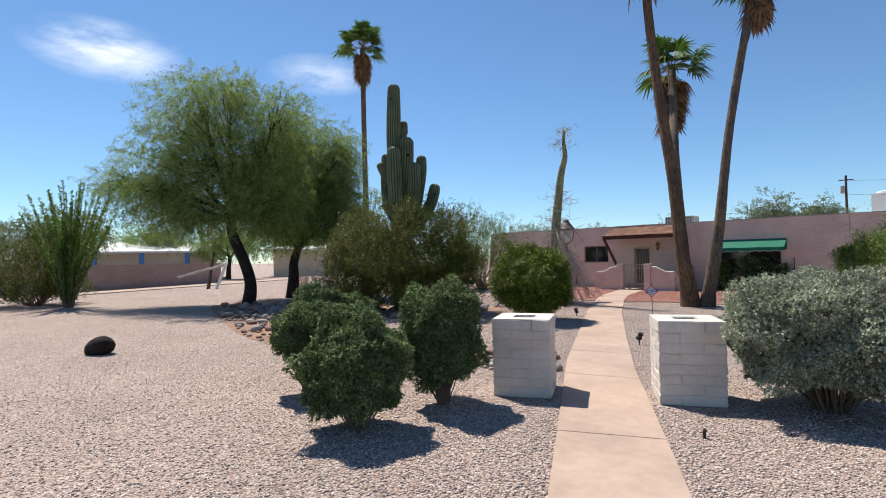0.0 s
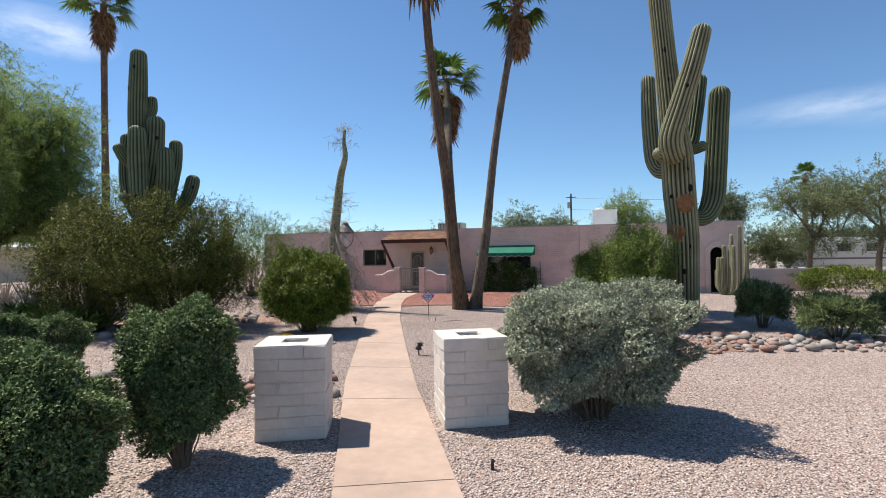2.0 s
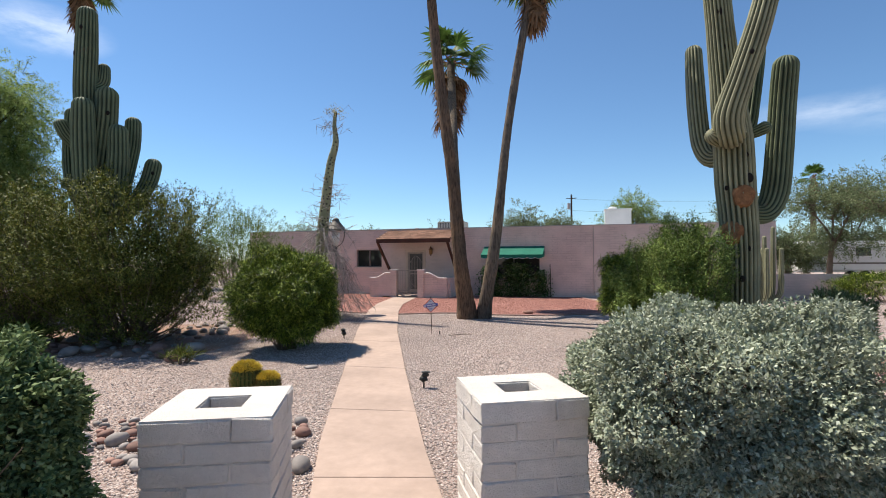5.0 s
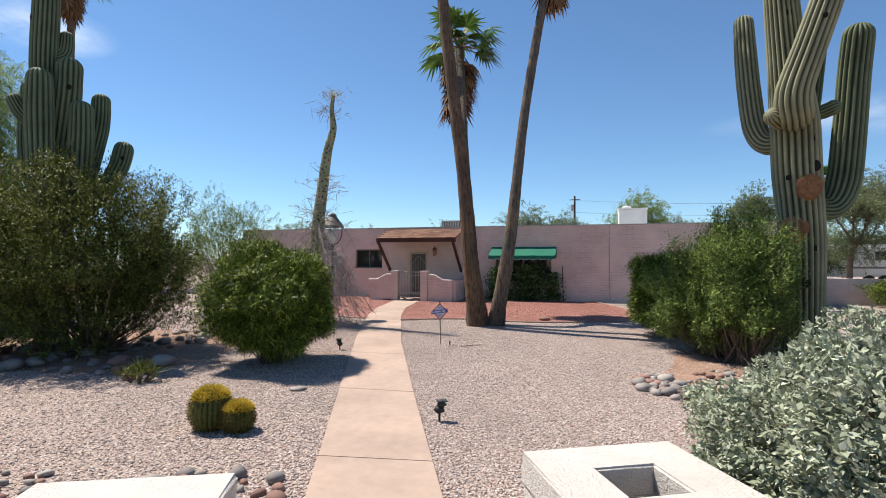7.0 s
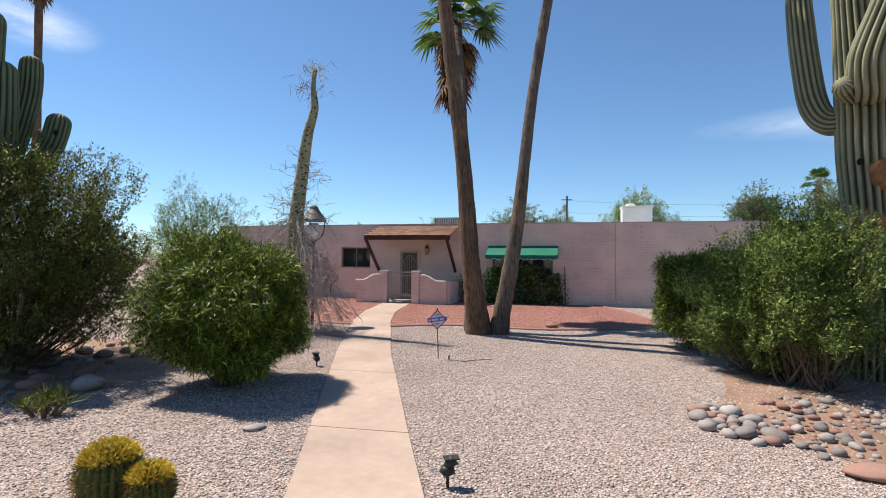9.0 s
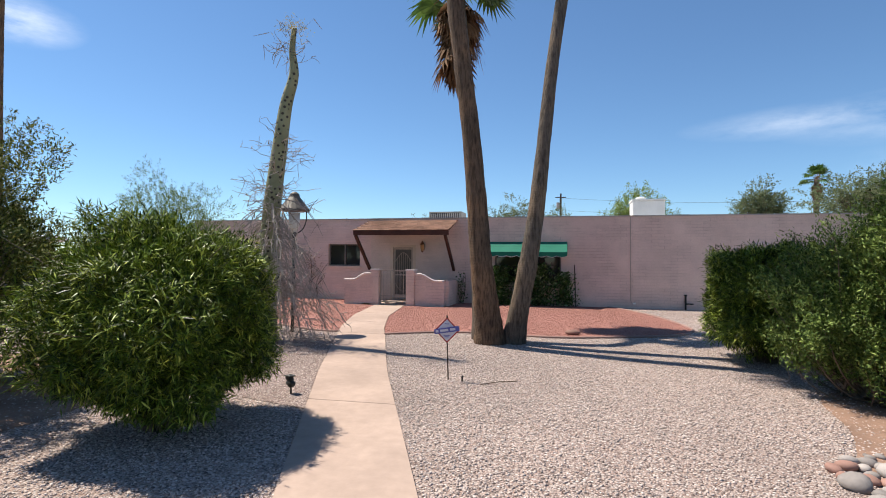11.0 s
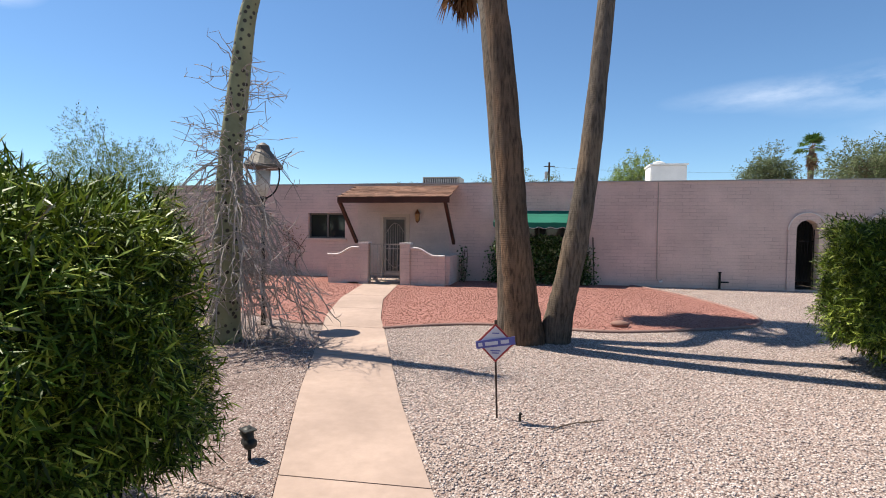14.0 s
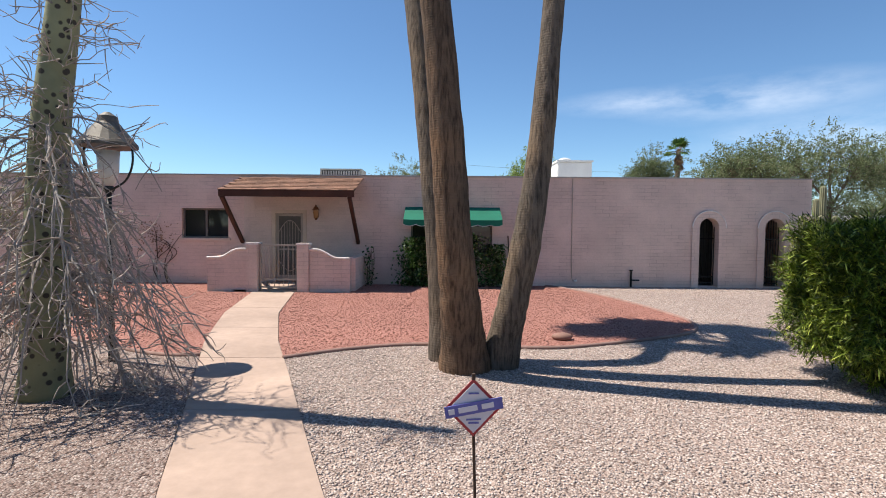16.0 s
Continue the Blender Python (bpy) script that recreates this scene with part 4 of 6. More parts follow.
shrub("sage_bush", "rounded grey-green clipped sage bush on gravel", "bush", (-2.84, 3.88, 0.58), (0.52, 0.52, 0.59), "sage_green", 10500, square=2.4, depth=0.4, gain=0.07, n_stems=40, seed=12, floor=0.04, clump=0.14, **SAGE)
shrub("sage_bush", "loose grey-green sage bush with bare lower stems", "bush", (-4.35, 4.35, 0.74), (0.44, 0.46, 0.42), "sage_green", 6200, square=2.4, depth=0.4, gain=0.1, n_stems=46, seed=13, floor=0.22, clump=0.14, **SAGE)
shrub("sage_bush", "tall grey-green sage bush behind the others", "bush", (-5.02, 5.0, 0.88), (0.40, 0.42, 0.42), "sage_green", 4600, square=2.4, depth=0.4, gain=0.1, n_stems=40, seed=17, floor=0.25, clump=0.14, **SAGE)
shrub("sage_bush", "upright grey-green sage bush with bare lower stems", "bush", (-2.76, 5.0, 0.77), (0.42, 0.44, 0.60), "sage_green", 10500, square=4.0, depth=0.4, gain=0.07, n_stems=60, seed=14, floor=0.16, low=-0.93, clump=0.14, **SAGE)
shrub("sage_bush", "small grey-green sage bush behind the others", "bush", (-6.0, 6.3, 0.72), (0.38, 0.38, 0.38), "sage_green", 3000, square=2.4, depth=0.4, gain=0.1, n_stems=30, seed=15, floor=0.2, clump=0.14, **SAGE)

# round, bright green, narrow-leaved shrubs
shrub("hop_bush", "dense round bright green shrub with narrow leaves", "bush", (-6.0, 12.02, 1.04), (1.03, 1.03, 0.98), "willow", 14500, 9, 0.095, 0.011, 1.3, 0.16, 2.8, 0.7, 0.03, 110, 21, 0.1, up=-0.05, low=-0.93, true_size=True, clump=0.12, fill=1.9)
shrub("hop_bush", "dense round green shrub with narrow leaves", "bush", (0.66, 17.15, 1.02), (1.03, 1.05, 0.98), "willow", 11000, 9, 0.1, 0.0125, 1.3, 0.16, 2.7, 0.7, 0.03, 60, 22, 0.05, up=-0.05, low=-0.95, true_size=True, clump=0.12, fill=1.9)
shrub("hop_bush", "low rounded green shrub by the yard wall", "bush", (10.3, 27.2, 0.55), (1.7, 1.0, 0.62), "willow", 2600, 8, 0.09, 0.017, 0.75, 0.16, 2.4, 0.4, 0.12, 20, 23, 0.05)


def creosote(name, label, center, radii, mat, tips, seed, wands=60, per=16, leaf=0.04):
    """An airy shrub of ascending wands clothed in small leaves, ragged at the top."""
    rng = np.random.default_rng(seed)
    t = thing(name, label, "bush", (center[0], center[1], 0))
    c = np.array((0, 0, center[2]))
    P, D = tips_on(c, radii, tips, rng, 2.1, 0.6, 0.12, 0.10, -0.9, 0.24)
    # each tip continues upward and outward as a short wand
    up = unit(D * np.array((1, 1, 0.4)) * 0.75 + np.array((0, 0, 0.75)) + rng.normal(size=D.shape) * 0.25)
    ln = rng.uniform(0.08, 0.30, len(P))
    n = len(P)
    s = rng.random((n, per))
    base = (P[:, None] + up[:, None] * (s * ln[:, None])[..., None]).reshape(-1, 3) + rng.normal(size=(n * per, 3)) * 0.025
    dirs = unit(np.repeat(up, per, 0) * 0.7 + rng.normal(size=(n * per, 3)) * 0.7)
    part("foliage", leaf_mesh("foliage", base, dirs, leaf, leaf * 0.32, rng, facing=np.repeat(D, per, 0) * 0.4 + np.array((0, 0, 0.9))), M[mat], t)
    g = Geo()
    for k in rng.choice(n, min(n, wands * 5), replace=False):
        g.tube(np.array([P[k] - up[k] * 0.15, P[k] + up[k] * ln[k]]), (0.004, 0.0015), 3, cap=False)
    for k in rng.choice(n, wands, replace=False):
        a = rng.uniform(0, 2 * math.pi)
        g.tube(curve((0.35 * math.cos(a) * rng.random(), 0.3 * math.sin(a) * rng.random(), 0), P[k], (P[k][0] * 0.2, P[k][1] * 0.2, -0.25), 7), np.linspace(0.017, 0.004, 7), 4, cap=False)
    part("stem_tangle", g, M["twig"], t, kind="stuff")
    return t


creosote("creosote_bush", "large ragged olive green creosote bush", (-9.65, 11.85, 1.5), (1.72, 1.65, 1.42), "creosote", 8600, 31, 170, 15, 0.058)
creosote("creosote_bush", "olive green creosote bush with yellowish tips", (-15.0, 21.5, 2.0), (1.7, 1.5, 1.75), "creosote_green", 4200, 32, 70, 14, 0.055)
creosote("creosote_bush", "brownish olive creosote bush beside the tall cactus", (-11.6, 11.0, 1.6), (1.25, 1.2, 1.5), "creosote", 4300, 33, 80, 14, 0.06)
creosote("creosote_bush", "airy green creosote bush among river stones", (1.08, 15.1, 0.92), (0.84, 0.9, 0.85), "creosote_green", 6200, 34, 130, 15, 0.05)
creosote("creosote_bush", "airy green creosote bush beside the tall cactus", (1.36, 14.3, 1.2), (0.62, 0.7, 1.05), "creosote_green", 4000, 35, 110, 15, 0.05)
creosote("desert_shrub", "dark ragged shrub beside the ocotillo", (-25.2, 5.0, 1.3), (1.9, 1.6, 1.35), "creosote", 3600, 36, 60, 14, 0.075)


# ---- cacti ----
def limb(t, name, pts, radii, mat, ribs=19, seed=0):
    g = Geo()
    p = smooth_path(pts, 7)
    r = np.interp(np.linspace(0, 1, len(p)), np.linspace(0, 1, len(radii)), radii)
    rng = np.random.default_rng(seed)
    r = r * (1 + 0.025 * np.sin(np.linspace(0, 9, len(p)) + rng.uniform(0, 6)))
    g.tube(p, r, ribs * 6, ribs, 0.22, dome=7)
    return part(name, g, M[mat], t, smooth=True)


def bore(t, at, out, size):
    """A nest hole sunk in the flank, its inner shade painted near-black."""
    bm = bmesh.new()
    bmesh.ops.create_icosphere(bm, subdivisions=2, radius=1)
    q = Vector(out).to_track_quat("Z", "Y").to_matrix().to_4x4()
    bmesh.ops.transform(bm, matrix=Matrix.Translation(at) @ q @ Matrix.Diagonal((size, size * 1.3, size * 0.35, 1)), verts=bm.verts)
    part("hole", bm, M["hole"], t, "dark bird hole")


def cut_scar(t, at, out, size):
    q = Vector(out).to_track_quat("Z", "Y").to_matrix().to_4x4()
    rng = np.random.default_rng(int(size * 1000))
    g = Geo()
    k = np.linspace(0, 2 * math.pi, 20, endpoint=False)
    ring = lambda r, z: [tuple(q @ Vector((r * (1 + 0.1 * math.sin(3 * a)) * math.cos(a), r * 1.15 * math.sin(a), z)) + Vector(at)) for a in k]
    g.add(ring(size * 1.25, -0.08) + ring(size * 1.1, 0.03) + ring(size * 0.85, 0.045) + ring(size * 0.35, 0.015) + [tuple(Vector(at) + q @ Vector((0, 0, 0.02)))],
          [(i + 20 * j, (i + 1) % 20 + 20 * j, (i + 1) % 20 + 20 * (j + 1), i + 20 * (j + 1)) for j in range(3) for i in range(20)] + [(60 + i, 60 + (i + 1) % 20, 80) for i in range(20)])
    part("scar", g, M["scar"], t, "orange-brown sawn limb scar", smooth=True)


sag = thing("saguaro_cactus", "huge many-armed saguaro cactus with scars", "cactus", (2.48, 15.2, 0), "saguaros")
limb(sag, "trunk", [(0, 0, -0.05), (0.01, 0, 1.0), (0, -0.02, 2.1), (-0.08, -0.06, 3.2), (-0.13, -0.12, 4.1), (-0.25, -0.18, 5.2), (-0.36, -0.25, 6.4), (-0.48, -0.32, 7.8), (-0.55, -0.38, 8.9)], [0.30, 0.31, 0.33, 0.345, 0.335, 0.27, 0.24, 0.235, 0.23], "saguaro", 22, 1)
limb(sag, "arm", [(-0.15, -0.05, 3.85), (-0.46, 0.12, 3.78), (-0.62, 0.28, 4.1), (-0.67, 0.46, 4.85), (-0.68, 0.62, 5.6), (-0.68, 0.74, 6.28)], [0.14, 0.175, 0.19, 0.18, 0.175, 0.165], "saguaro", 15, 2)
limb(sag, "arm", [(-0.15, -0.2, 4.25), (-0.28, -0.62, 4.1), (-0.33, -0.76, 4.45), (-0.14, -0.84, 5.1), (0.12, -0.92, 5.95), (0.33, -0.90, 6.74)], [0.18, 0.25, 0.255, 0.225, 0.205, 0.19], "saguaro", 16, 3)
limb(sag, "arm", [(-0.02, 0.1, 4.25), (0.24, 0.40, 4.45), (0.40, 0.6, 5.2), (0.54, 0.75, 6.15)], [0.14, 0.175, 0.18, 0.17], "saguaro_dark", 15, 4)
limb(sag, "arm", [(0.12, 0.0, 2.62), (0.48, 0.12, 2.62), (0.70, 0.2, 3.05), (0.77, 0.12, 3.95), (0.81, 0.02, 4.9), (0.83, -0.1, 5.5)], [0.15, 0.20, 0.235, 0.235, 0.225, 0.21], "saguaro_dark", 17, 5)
limb(sag, "bud", [(-0.42, -0.42, 4.02), (-0.58, -0.6, 4.10)], [0.12, 0.145], "saguaro", 13, 6)
limb(sag, "bud", [(0.2, -0.1, 4.2), (0.42, -0.2, 4.28)], [0.1, 0.12], "saguaro_dark", 13, 7)
cut_scar(sag, (0.0, -0.40, 2.93), (0.12, -1, 0.05), 0.17)
cut_scar(sag, (-0.22, -0.27, 2.22), (-0.6, -0.8, 0.1), 0.18)
for at, out, s in (((0.1, -0.38, 3.28), (0.2, -1, 0), 0.075), ((0.12, -0.31, 1.9), (0.3, -1, 0), 0.05), ((-0.3, -0.46, 5.9), (0, -1, 0), 0.05), ((-0.4, -0.49, 6.6), (0.1, -1, 0), 0.06), ((0.1, -0.36, 3.75), (0.5, -1, 0), 0.05), ((-0.3, -0.35, 3.1), (-0.6, -1, 0), 0.04), ((-0.02, -1.13, 5.5), (0, -1, 0), 0.04), ((-0.05, -0.39, 1.3), (0, -1, 0), 0.05)):
    bore(sag, at, out, s)

sag = thing("saguaro_cactus", "tall dark green saguaro with a cluster of arms", "cactus", (-10.75, 12.1, 0), "saguaros")
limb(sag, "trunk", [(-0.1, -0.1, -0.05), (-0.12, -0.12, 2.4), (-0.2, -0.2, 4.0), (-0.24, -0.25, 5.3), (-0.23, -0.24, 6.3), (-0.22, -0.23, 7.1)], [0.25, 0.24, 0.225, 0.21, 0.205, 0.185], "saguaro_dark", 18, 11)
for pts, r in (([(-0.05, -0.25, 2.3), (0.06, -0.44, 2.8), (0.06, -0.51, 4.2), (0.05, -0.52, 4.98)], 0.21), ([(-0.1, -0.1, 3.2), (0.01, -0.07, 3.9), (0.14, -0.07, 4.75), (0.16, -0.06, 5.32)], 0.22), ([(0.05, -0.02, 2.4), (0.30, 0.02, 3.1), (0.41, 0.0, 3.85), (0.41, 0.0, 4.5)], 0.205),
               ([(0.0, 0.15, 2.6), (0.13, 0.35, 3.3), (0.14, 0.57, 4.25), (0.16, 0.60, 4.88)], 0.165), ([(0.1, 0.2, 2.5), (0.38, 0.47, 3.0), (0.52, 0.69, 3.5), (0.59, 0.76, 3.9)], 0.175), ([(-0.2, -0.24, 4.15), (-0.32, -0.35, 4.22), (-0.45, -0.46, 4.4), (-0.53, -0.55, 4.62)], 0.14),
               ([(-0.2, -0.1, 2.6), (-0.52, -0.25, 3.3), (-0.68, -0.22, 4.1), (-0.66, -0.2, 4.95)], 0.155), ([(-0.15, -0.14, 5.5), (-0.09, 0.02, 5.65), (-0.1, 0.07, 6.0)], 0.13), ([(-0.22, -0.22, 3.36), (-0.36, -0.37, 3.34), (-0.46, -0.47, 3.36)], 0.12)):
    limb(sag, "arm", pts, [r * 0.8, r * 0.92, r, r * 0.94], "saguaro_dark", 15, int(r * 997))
for at, out, s in (((-0.13, -0.42, 5.2), (0.5, -1, 0), 0.05), ((-0.3, -0.45, 6.2), (-0.2, -1, 0), 0.05), ((-0.15, -0.43, 6.75), (0.3, -1, 0), 0.04), ((0.2, -0.68, 3.3), (0.5, -1, 0), 0.06), ((0.35, -0.2, 4.9), (0.8, -1, 0), 0.04), ((0.72, 0.62, 3.7), (0.8, -0.8, 0), 0.035)):
    bore(sag, at, out, s)


def barrel(at, r, h, seed):
    rng = np.random.default_rng(seed)
    t = thing("barrel_cactus", "round golden barrel cactus bristling with yellow spines", "cactus", (*at, 0), "barrel cacti")
    ribs = 22
    z = np.linspace(0.0, 1.0, 16)
    rad = r * np.sqrt(np.maximum(0.02, 1 - (2 * (z * 0.93) - 0.9) ** 2 * 0.95))
    g = Geo()
    g.tube([(0, 0, h * k) for k in z], rad, ribs * 4, ribs, 0.2)
    part("body", g, M["barrel"], t, smooth=True)
    P, D = [[], []], [[], []]
    for k in range(ribs):
        a = 2 * math.pi * k / ribs
        for zz in np.linspace(0.04, 1.0, 17):
            rr = np.interp(zz, z, rad) * 1.06
            out = np.array((math.cos(a), math.sin(a), (zz - 0.45) * 1.9))
            n = 7 if zz <= 0.76 else 24
            k2 = 1 if zz > 0.76 else 0
            P[k2] += [np.array((rr * math.cos(a), rr * math.sin(a), h * zz))] * n
            D[k2] += list(unit(out + rng.normal(size=(n, 3)) * 0.75))
    part("spine_coat", leaf_mesh("spine_coat", np.array(P[0]), np.array(D[0]), 0.045, 0.005, rng, 0.0), M["old_spine"], t, "brownish gold lower spines", kind="stuff")
    part("spine_crown", leaf_mesh("spine_crown", np.array(P[1]), np.array(D[1]), 0.05, 0.009, rng, 0.0), M["spine"], t, "bright golden spines at the top", kind="stuff")
    return t


barrel((-4.60, 9.09), 0.178, 0.385, 1)
barrel((-4.30, 9.12), 0.132, 0.262, 2)

# organ-pipe cluster at the house corner
org = thing("organ_pipe_cactus", "cluster of slim upright organ pipe cactus stems", "cactus", (5.45, 25.3, 0))
rng = np.random.default_rng(5)
for k in range(11):
    a = rng.uniform(0, 2 * math.pi)
    d = rng.uniform(0.05, 0.75)
    hgt = rng.choice([1.0, 1.5, 2.0, 2.45, 2.8])
    x, y = d * math.cos(a) * 1.15, d * math.sin(a) * 0.5
    limb(org, "stem", [(x * 0.3, y * 0.3, 0), (x * 0.9, y * 0.9, 0.3), (x, y, hgt * 0.6), (x * 1.03, y, hgt)], [0.06, 0.085, 0.085, 0.07], "saguaro", 10, k)


def strap_clump(name, label, center, radius, high, n, seed, mat="yucca", wide=0.03):
    """A clump of long upright pointed leaves."""
    rng = np.random.default_rng(seed)
    t = thing(name, label, "plant", (*center, 0))
    m = max(6, n // 40)
    heads = np.c_[rng.uniform(-radius, radius, m), rng.uniform(-radius, radius, m) * 0.7, rng.uniform(0.05, high * 0.55, m)]
    P = heads[rng.integers(0, m, n)] + rng.normal(size=(n, 3)) * 0.03
    P[:, 2] = np.maximum(P[:, 2], 0.03)
    D = unit(rng.normal(size=(n, 3)) * (0.8, 0.8, 0.35) + (0, 0, 0.7))
    part("leafage", leaf_mesh("leaves", P, D, high * 0.55, wide, rng), M[mat], t)
    g = Geo()
    for hd in heads:
        g.tube(curve((hd[0] * 0.5, hd[1] * 0.5, 0), hd, (0, 0, 0), 4), 0.022, 5)
    part("stem_tangle", g, M["twig"], t, kind="stuff")
    return t


for k, (x, y, w, h) in enumerate(((4.05, 14.95, 0.68, 1.08), (5.0, 13.55, 0.80, 1.02), (6.6, 14.6, 0.9, 1.05), (7.4, 13.2, 0.8, 0.95))):
    shrub("desert_shrub", "low leafy grey-green shrub among river stones", "bush", (x, y, h * 0.52), (w, w * 0.85, h * 0.46), "oleander", 2600, 9, 0.085, 0.015, 0.75, 0.14, 2.2, 0.5, 0.22, 24, 141 + k, 0.05, up=0.5, group="shrubs among the stones", true_size=True)
strap_clump("ground_cover", "low dark green ground cover plant", (-11.8, 10.4), 0.9, 0.6, 1400, 44, "creosote_green", 0.05)
strap_clump("ground_cover", "low dark green ground cover plant", (-14.3, 12.2), 1.2, 0.7, 1400, 45, "creosote_green", 0.05)
strap_clump("ground_cover", "low pale green ground cover plant", (-10.2, 8.6), 0.7, 0.5, 900, 46, "sage_green", 0.05)
strap_clump("ground_cover", "small dry green tuft among the stones", (-6.9, 10.35), 0.2, 0.32, 260, 47, "creosote", 0.012)


# ---- spotted boojum with bare branches ----
boo = thing("boojum_tree", "tall spotted boojum tree with bare drooping branches", "tree", (-8.0, 16.6, 0))
trunk = smooth_path([(0.0, 0, -0.05), (0.02, 0.02, 1.2), (0.06, 0.06, 2.5), (0.17, 0.1, 3.6), (0.3, 0.1, 4.5), (0.45, 0.12, 5.1), (0.42, 0.1, 5.6), (0.46, 0.1, 6.0)], 6)
g = Geo()
g.tube(trunk, np.interp(np.linspace(0, 1, len(trunk)), [0, 0.05, 0.2, 0.45, 0.7, 0.85, 1], [0.25, 0.205, 0.18, 0.14, 0.095, 0.06, 0.045]), 20)
part("trunk", g, M["boojum"], boo, smooth=True)
rng = np.random.default_rng(8)


def bare_branch(parent, p0, heading, reach, droop, rng, twigs, thick):
    g = Geo()
    n = 8
    s = np.linspace(0, 1, n)
    side = np.array((math.cos(heading), math.sin(heading), 0))
    pts = np.array(p0) + side * (reach * s)[:, None] + np.array((0, 0, 1.0)) * (0.22 * reach * s - droop * s ** 2.1)[:, None] + rng.normal(size=(n, 3)) * 0.035 * s[:, None]
    pts[:, 2] = np.maximum(pts[:, 2], 0.04)
    g.tube(pts, np.linspace(thick, thick * 0.35, n), 5, cap=False)
    for _ in range(twigs):
        k = rng.integers(2, n)
        d = unit(rng.normal(size=3) + np.array((0, 0, -0.45)) + side * 0.5)
        e = pts[k] + d * rng.uniform(0.1, 0.34)
        e[2] = max(e[2], 0.03)
        g.tube(curve(pts[k], e, rng.normal(size=3) * 0.05, 4), np.linspace(0.007, 0.0035, 4), 3, cap=False)
    part("branch", g, M["bare_twig"], parent)


for k in range(135):
    z = rng.uniform(0.7, 2.75)
    bare_branch(boo, (0.05, 0.05, z), rng.uniform(0, 2 * math.pi), rng.uniform(0.6, 1.5), rng.uniform(0.9, 2.5) * min(1, z / 1.6), rng, 12, 0.0125)
for k in range(64):
    z = rng.uniform(2.3, 3.95)
    x = float(np.interp(z, [2.5, 3.6, 4.5], [0.06, 0.17, 0.3]))
    bare_branch(boo, (x, 0.08, z), rng.uniform(0, 2 * math.pi), rng.uniform(0.4, 0.85), rng.uniform(-0.15, 0.3), rng, 2, 0.007)
for k in range(16):
    bare_branch(boo, (0.45, 0.1, rng.uniform(5.3, 6.0)), rng.uniform(0, 2 * math.pi), rng.uniform(0.25, 0.6), rng.uniform(-0.2, 0.2), rng, 3, 0.005)
P = np.array((0.46, 0.1, 6.0)) + rng.normal(size=(260, 3)) * (0.14, 0.14, 0.09)
part("tuft", leaf_mesh("tuft", P, unit(rng.normal(size=(260, 3))), 0.07, 0.012, rng), M["straw"], boo, "dry straw-coloured tuft", kind="stuff")


# ---- palms ----
def fan_frond(g_leaf, g_stem, root, heading, lift, reach, size, rng, fingers=18):
    """One fan leaf: a bowed stalk and a pleated fan of pointed fingers."""
    out = np.array((math.cos(heading) * math.cos(lift), math.sin(heading) * math.cos(lift), math.sin(lift)))
    end = root + out * reach
    g_stem.tube(curve(root, end, (0, 0, 0.1 * reach), 5), np.linspace(0.025, 0.012, 5), 4, cap=False)
    side = unit(np.cross(out, (0, 0, 1.0)))
    up = np.cross(side, out)
    for k in range(fingers):
        a = -1.75 + 3.5 * k / (fingers - 1)
        d = out * math.cos(a) + side * math.sin(a)
        ln = size * (0.75 + 0.25 * math.cos(a)) * rng.uniform(0.85, 1.1)
        b = unit(side * math.cos(a) - out * math.sin(a))
        w = ln * 0.075
        mid = end + d * ln * 0.5 + up * 0.03
        tip = end + d * ln + np.array((0, 0, -1.0)) * ln * rng.uniform(0.12, 0.4)
        g_leaf.add([end, mid + b * w, tip, mid - b * w + up * 0.02], [(0, 1, 2, 3)])


def fan_palm(label, base, trunk_pts, radii, mat, fronds, size, skirt, seed, group="fan palms", name="fan_palm", spread=0.0, drop=0.95):
    rng = np.random.default_rng(seed)
    t = thing(name, label, "palm tree", base, group)
    p = smooth_path(trunk_pts, 7)
    r = np.interp(np.linspace(0, 1, len(p)), np.linspace(0, 1, len(radii)), radii)
    g = Geo()
    g.tube(p, r * (1 + 0.02 * rng.normal(size=len(p))), 26)
    part("trunk", g, M[mat], t, smooth=True)
    top = p[-1]
    gl, gs = Geo(), Geo()
    for k in range(fronds):
        lift = rng.uniform(-0.45, 1.3)
        fan_frond(gl, gs, top + rng.normal(size=3) * 0.05, k * 2.4 + rng.uniform(-0.3, 0.3), lift, size * rng.uniform(0.55, 0.85), size * 0.72, rng)
    part("crown", gl, M["frond"], t, "green fan fronds")
    part("stalk_whorl", gs, M["dead_frond"], t)
    gl = Geo()
    gs = Geo()
    for k in range(skirt):
        root = top - np.array((0, 0, 1.0)) * rng.uniform(0.0, size * drop) + rng.normal(size=3) * 0.06
        fan_frond(gl, gs, root, rng.uniform(0, 2 * math.pi), rng.uniform(-1.5, -1.15 + spread), size * rng.uniform(0.3, 0.6), size * 0.55, rng, 12)
    part("skirt", gl, M["dead_frond"], t, "hanging brown dead fronds")
    part("dead_stalk_whorl", gs, M["dead_frond"], t)
    return t


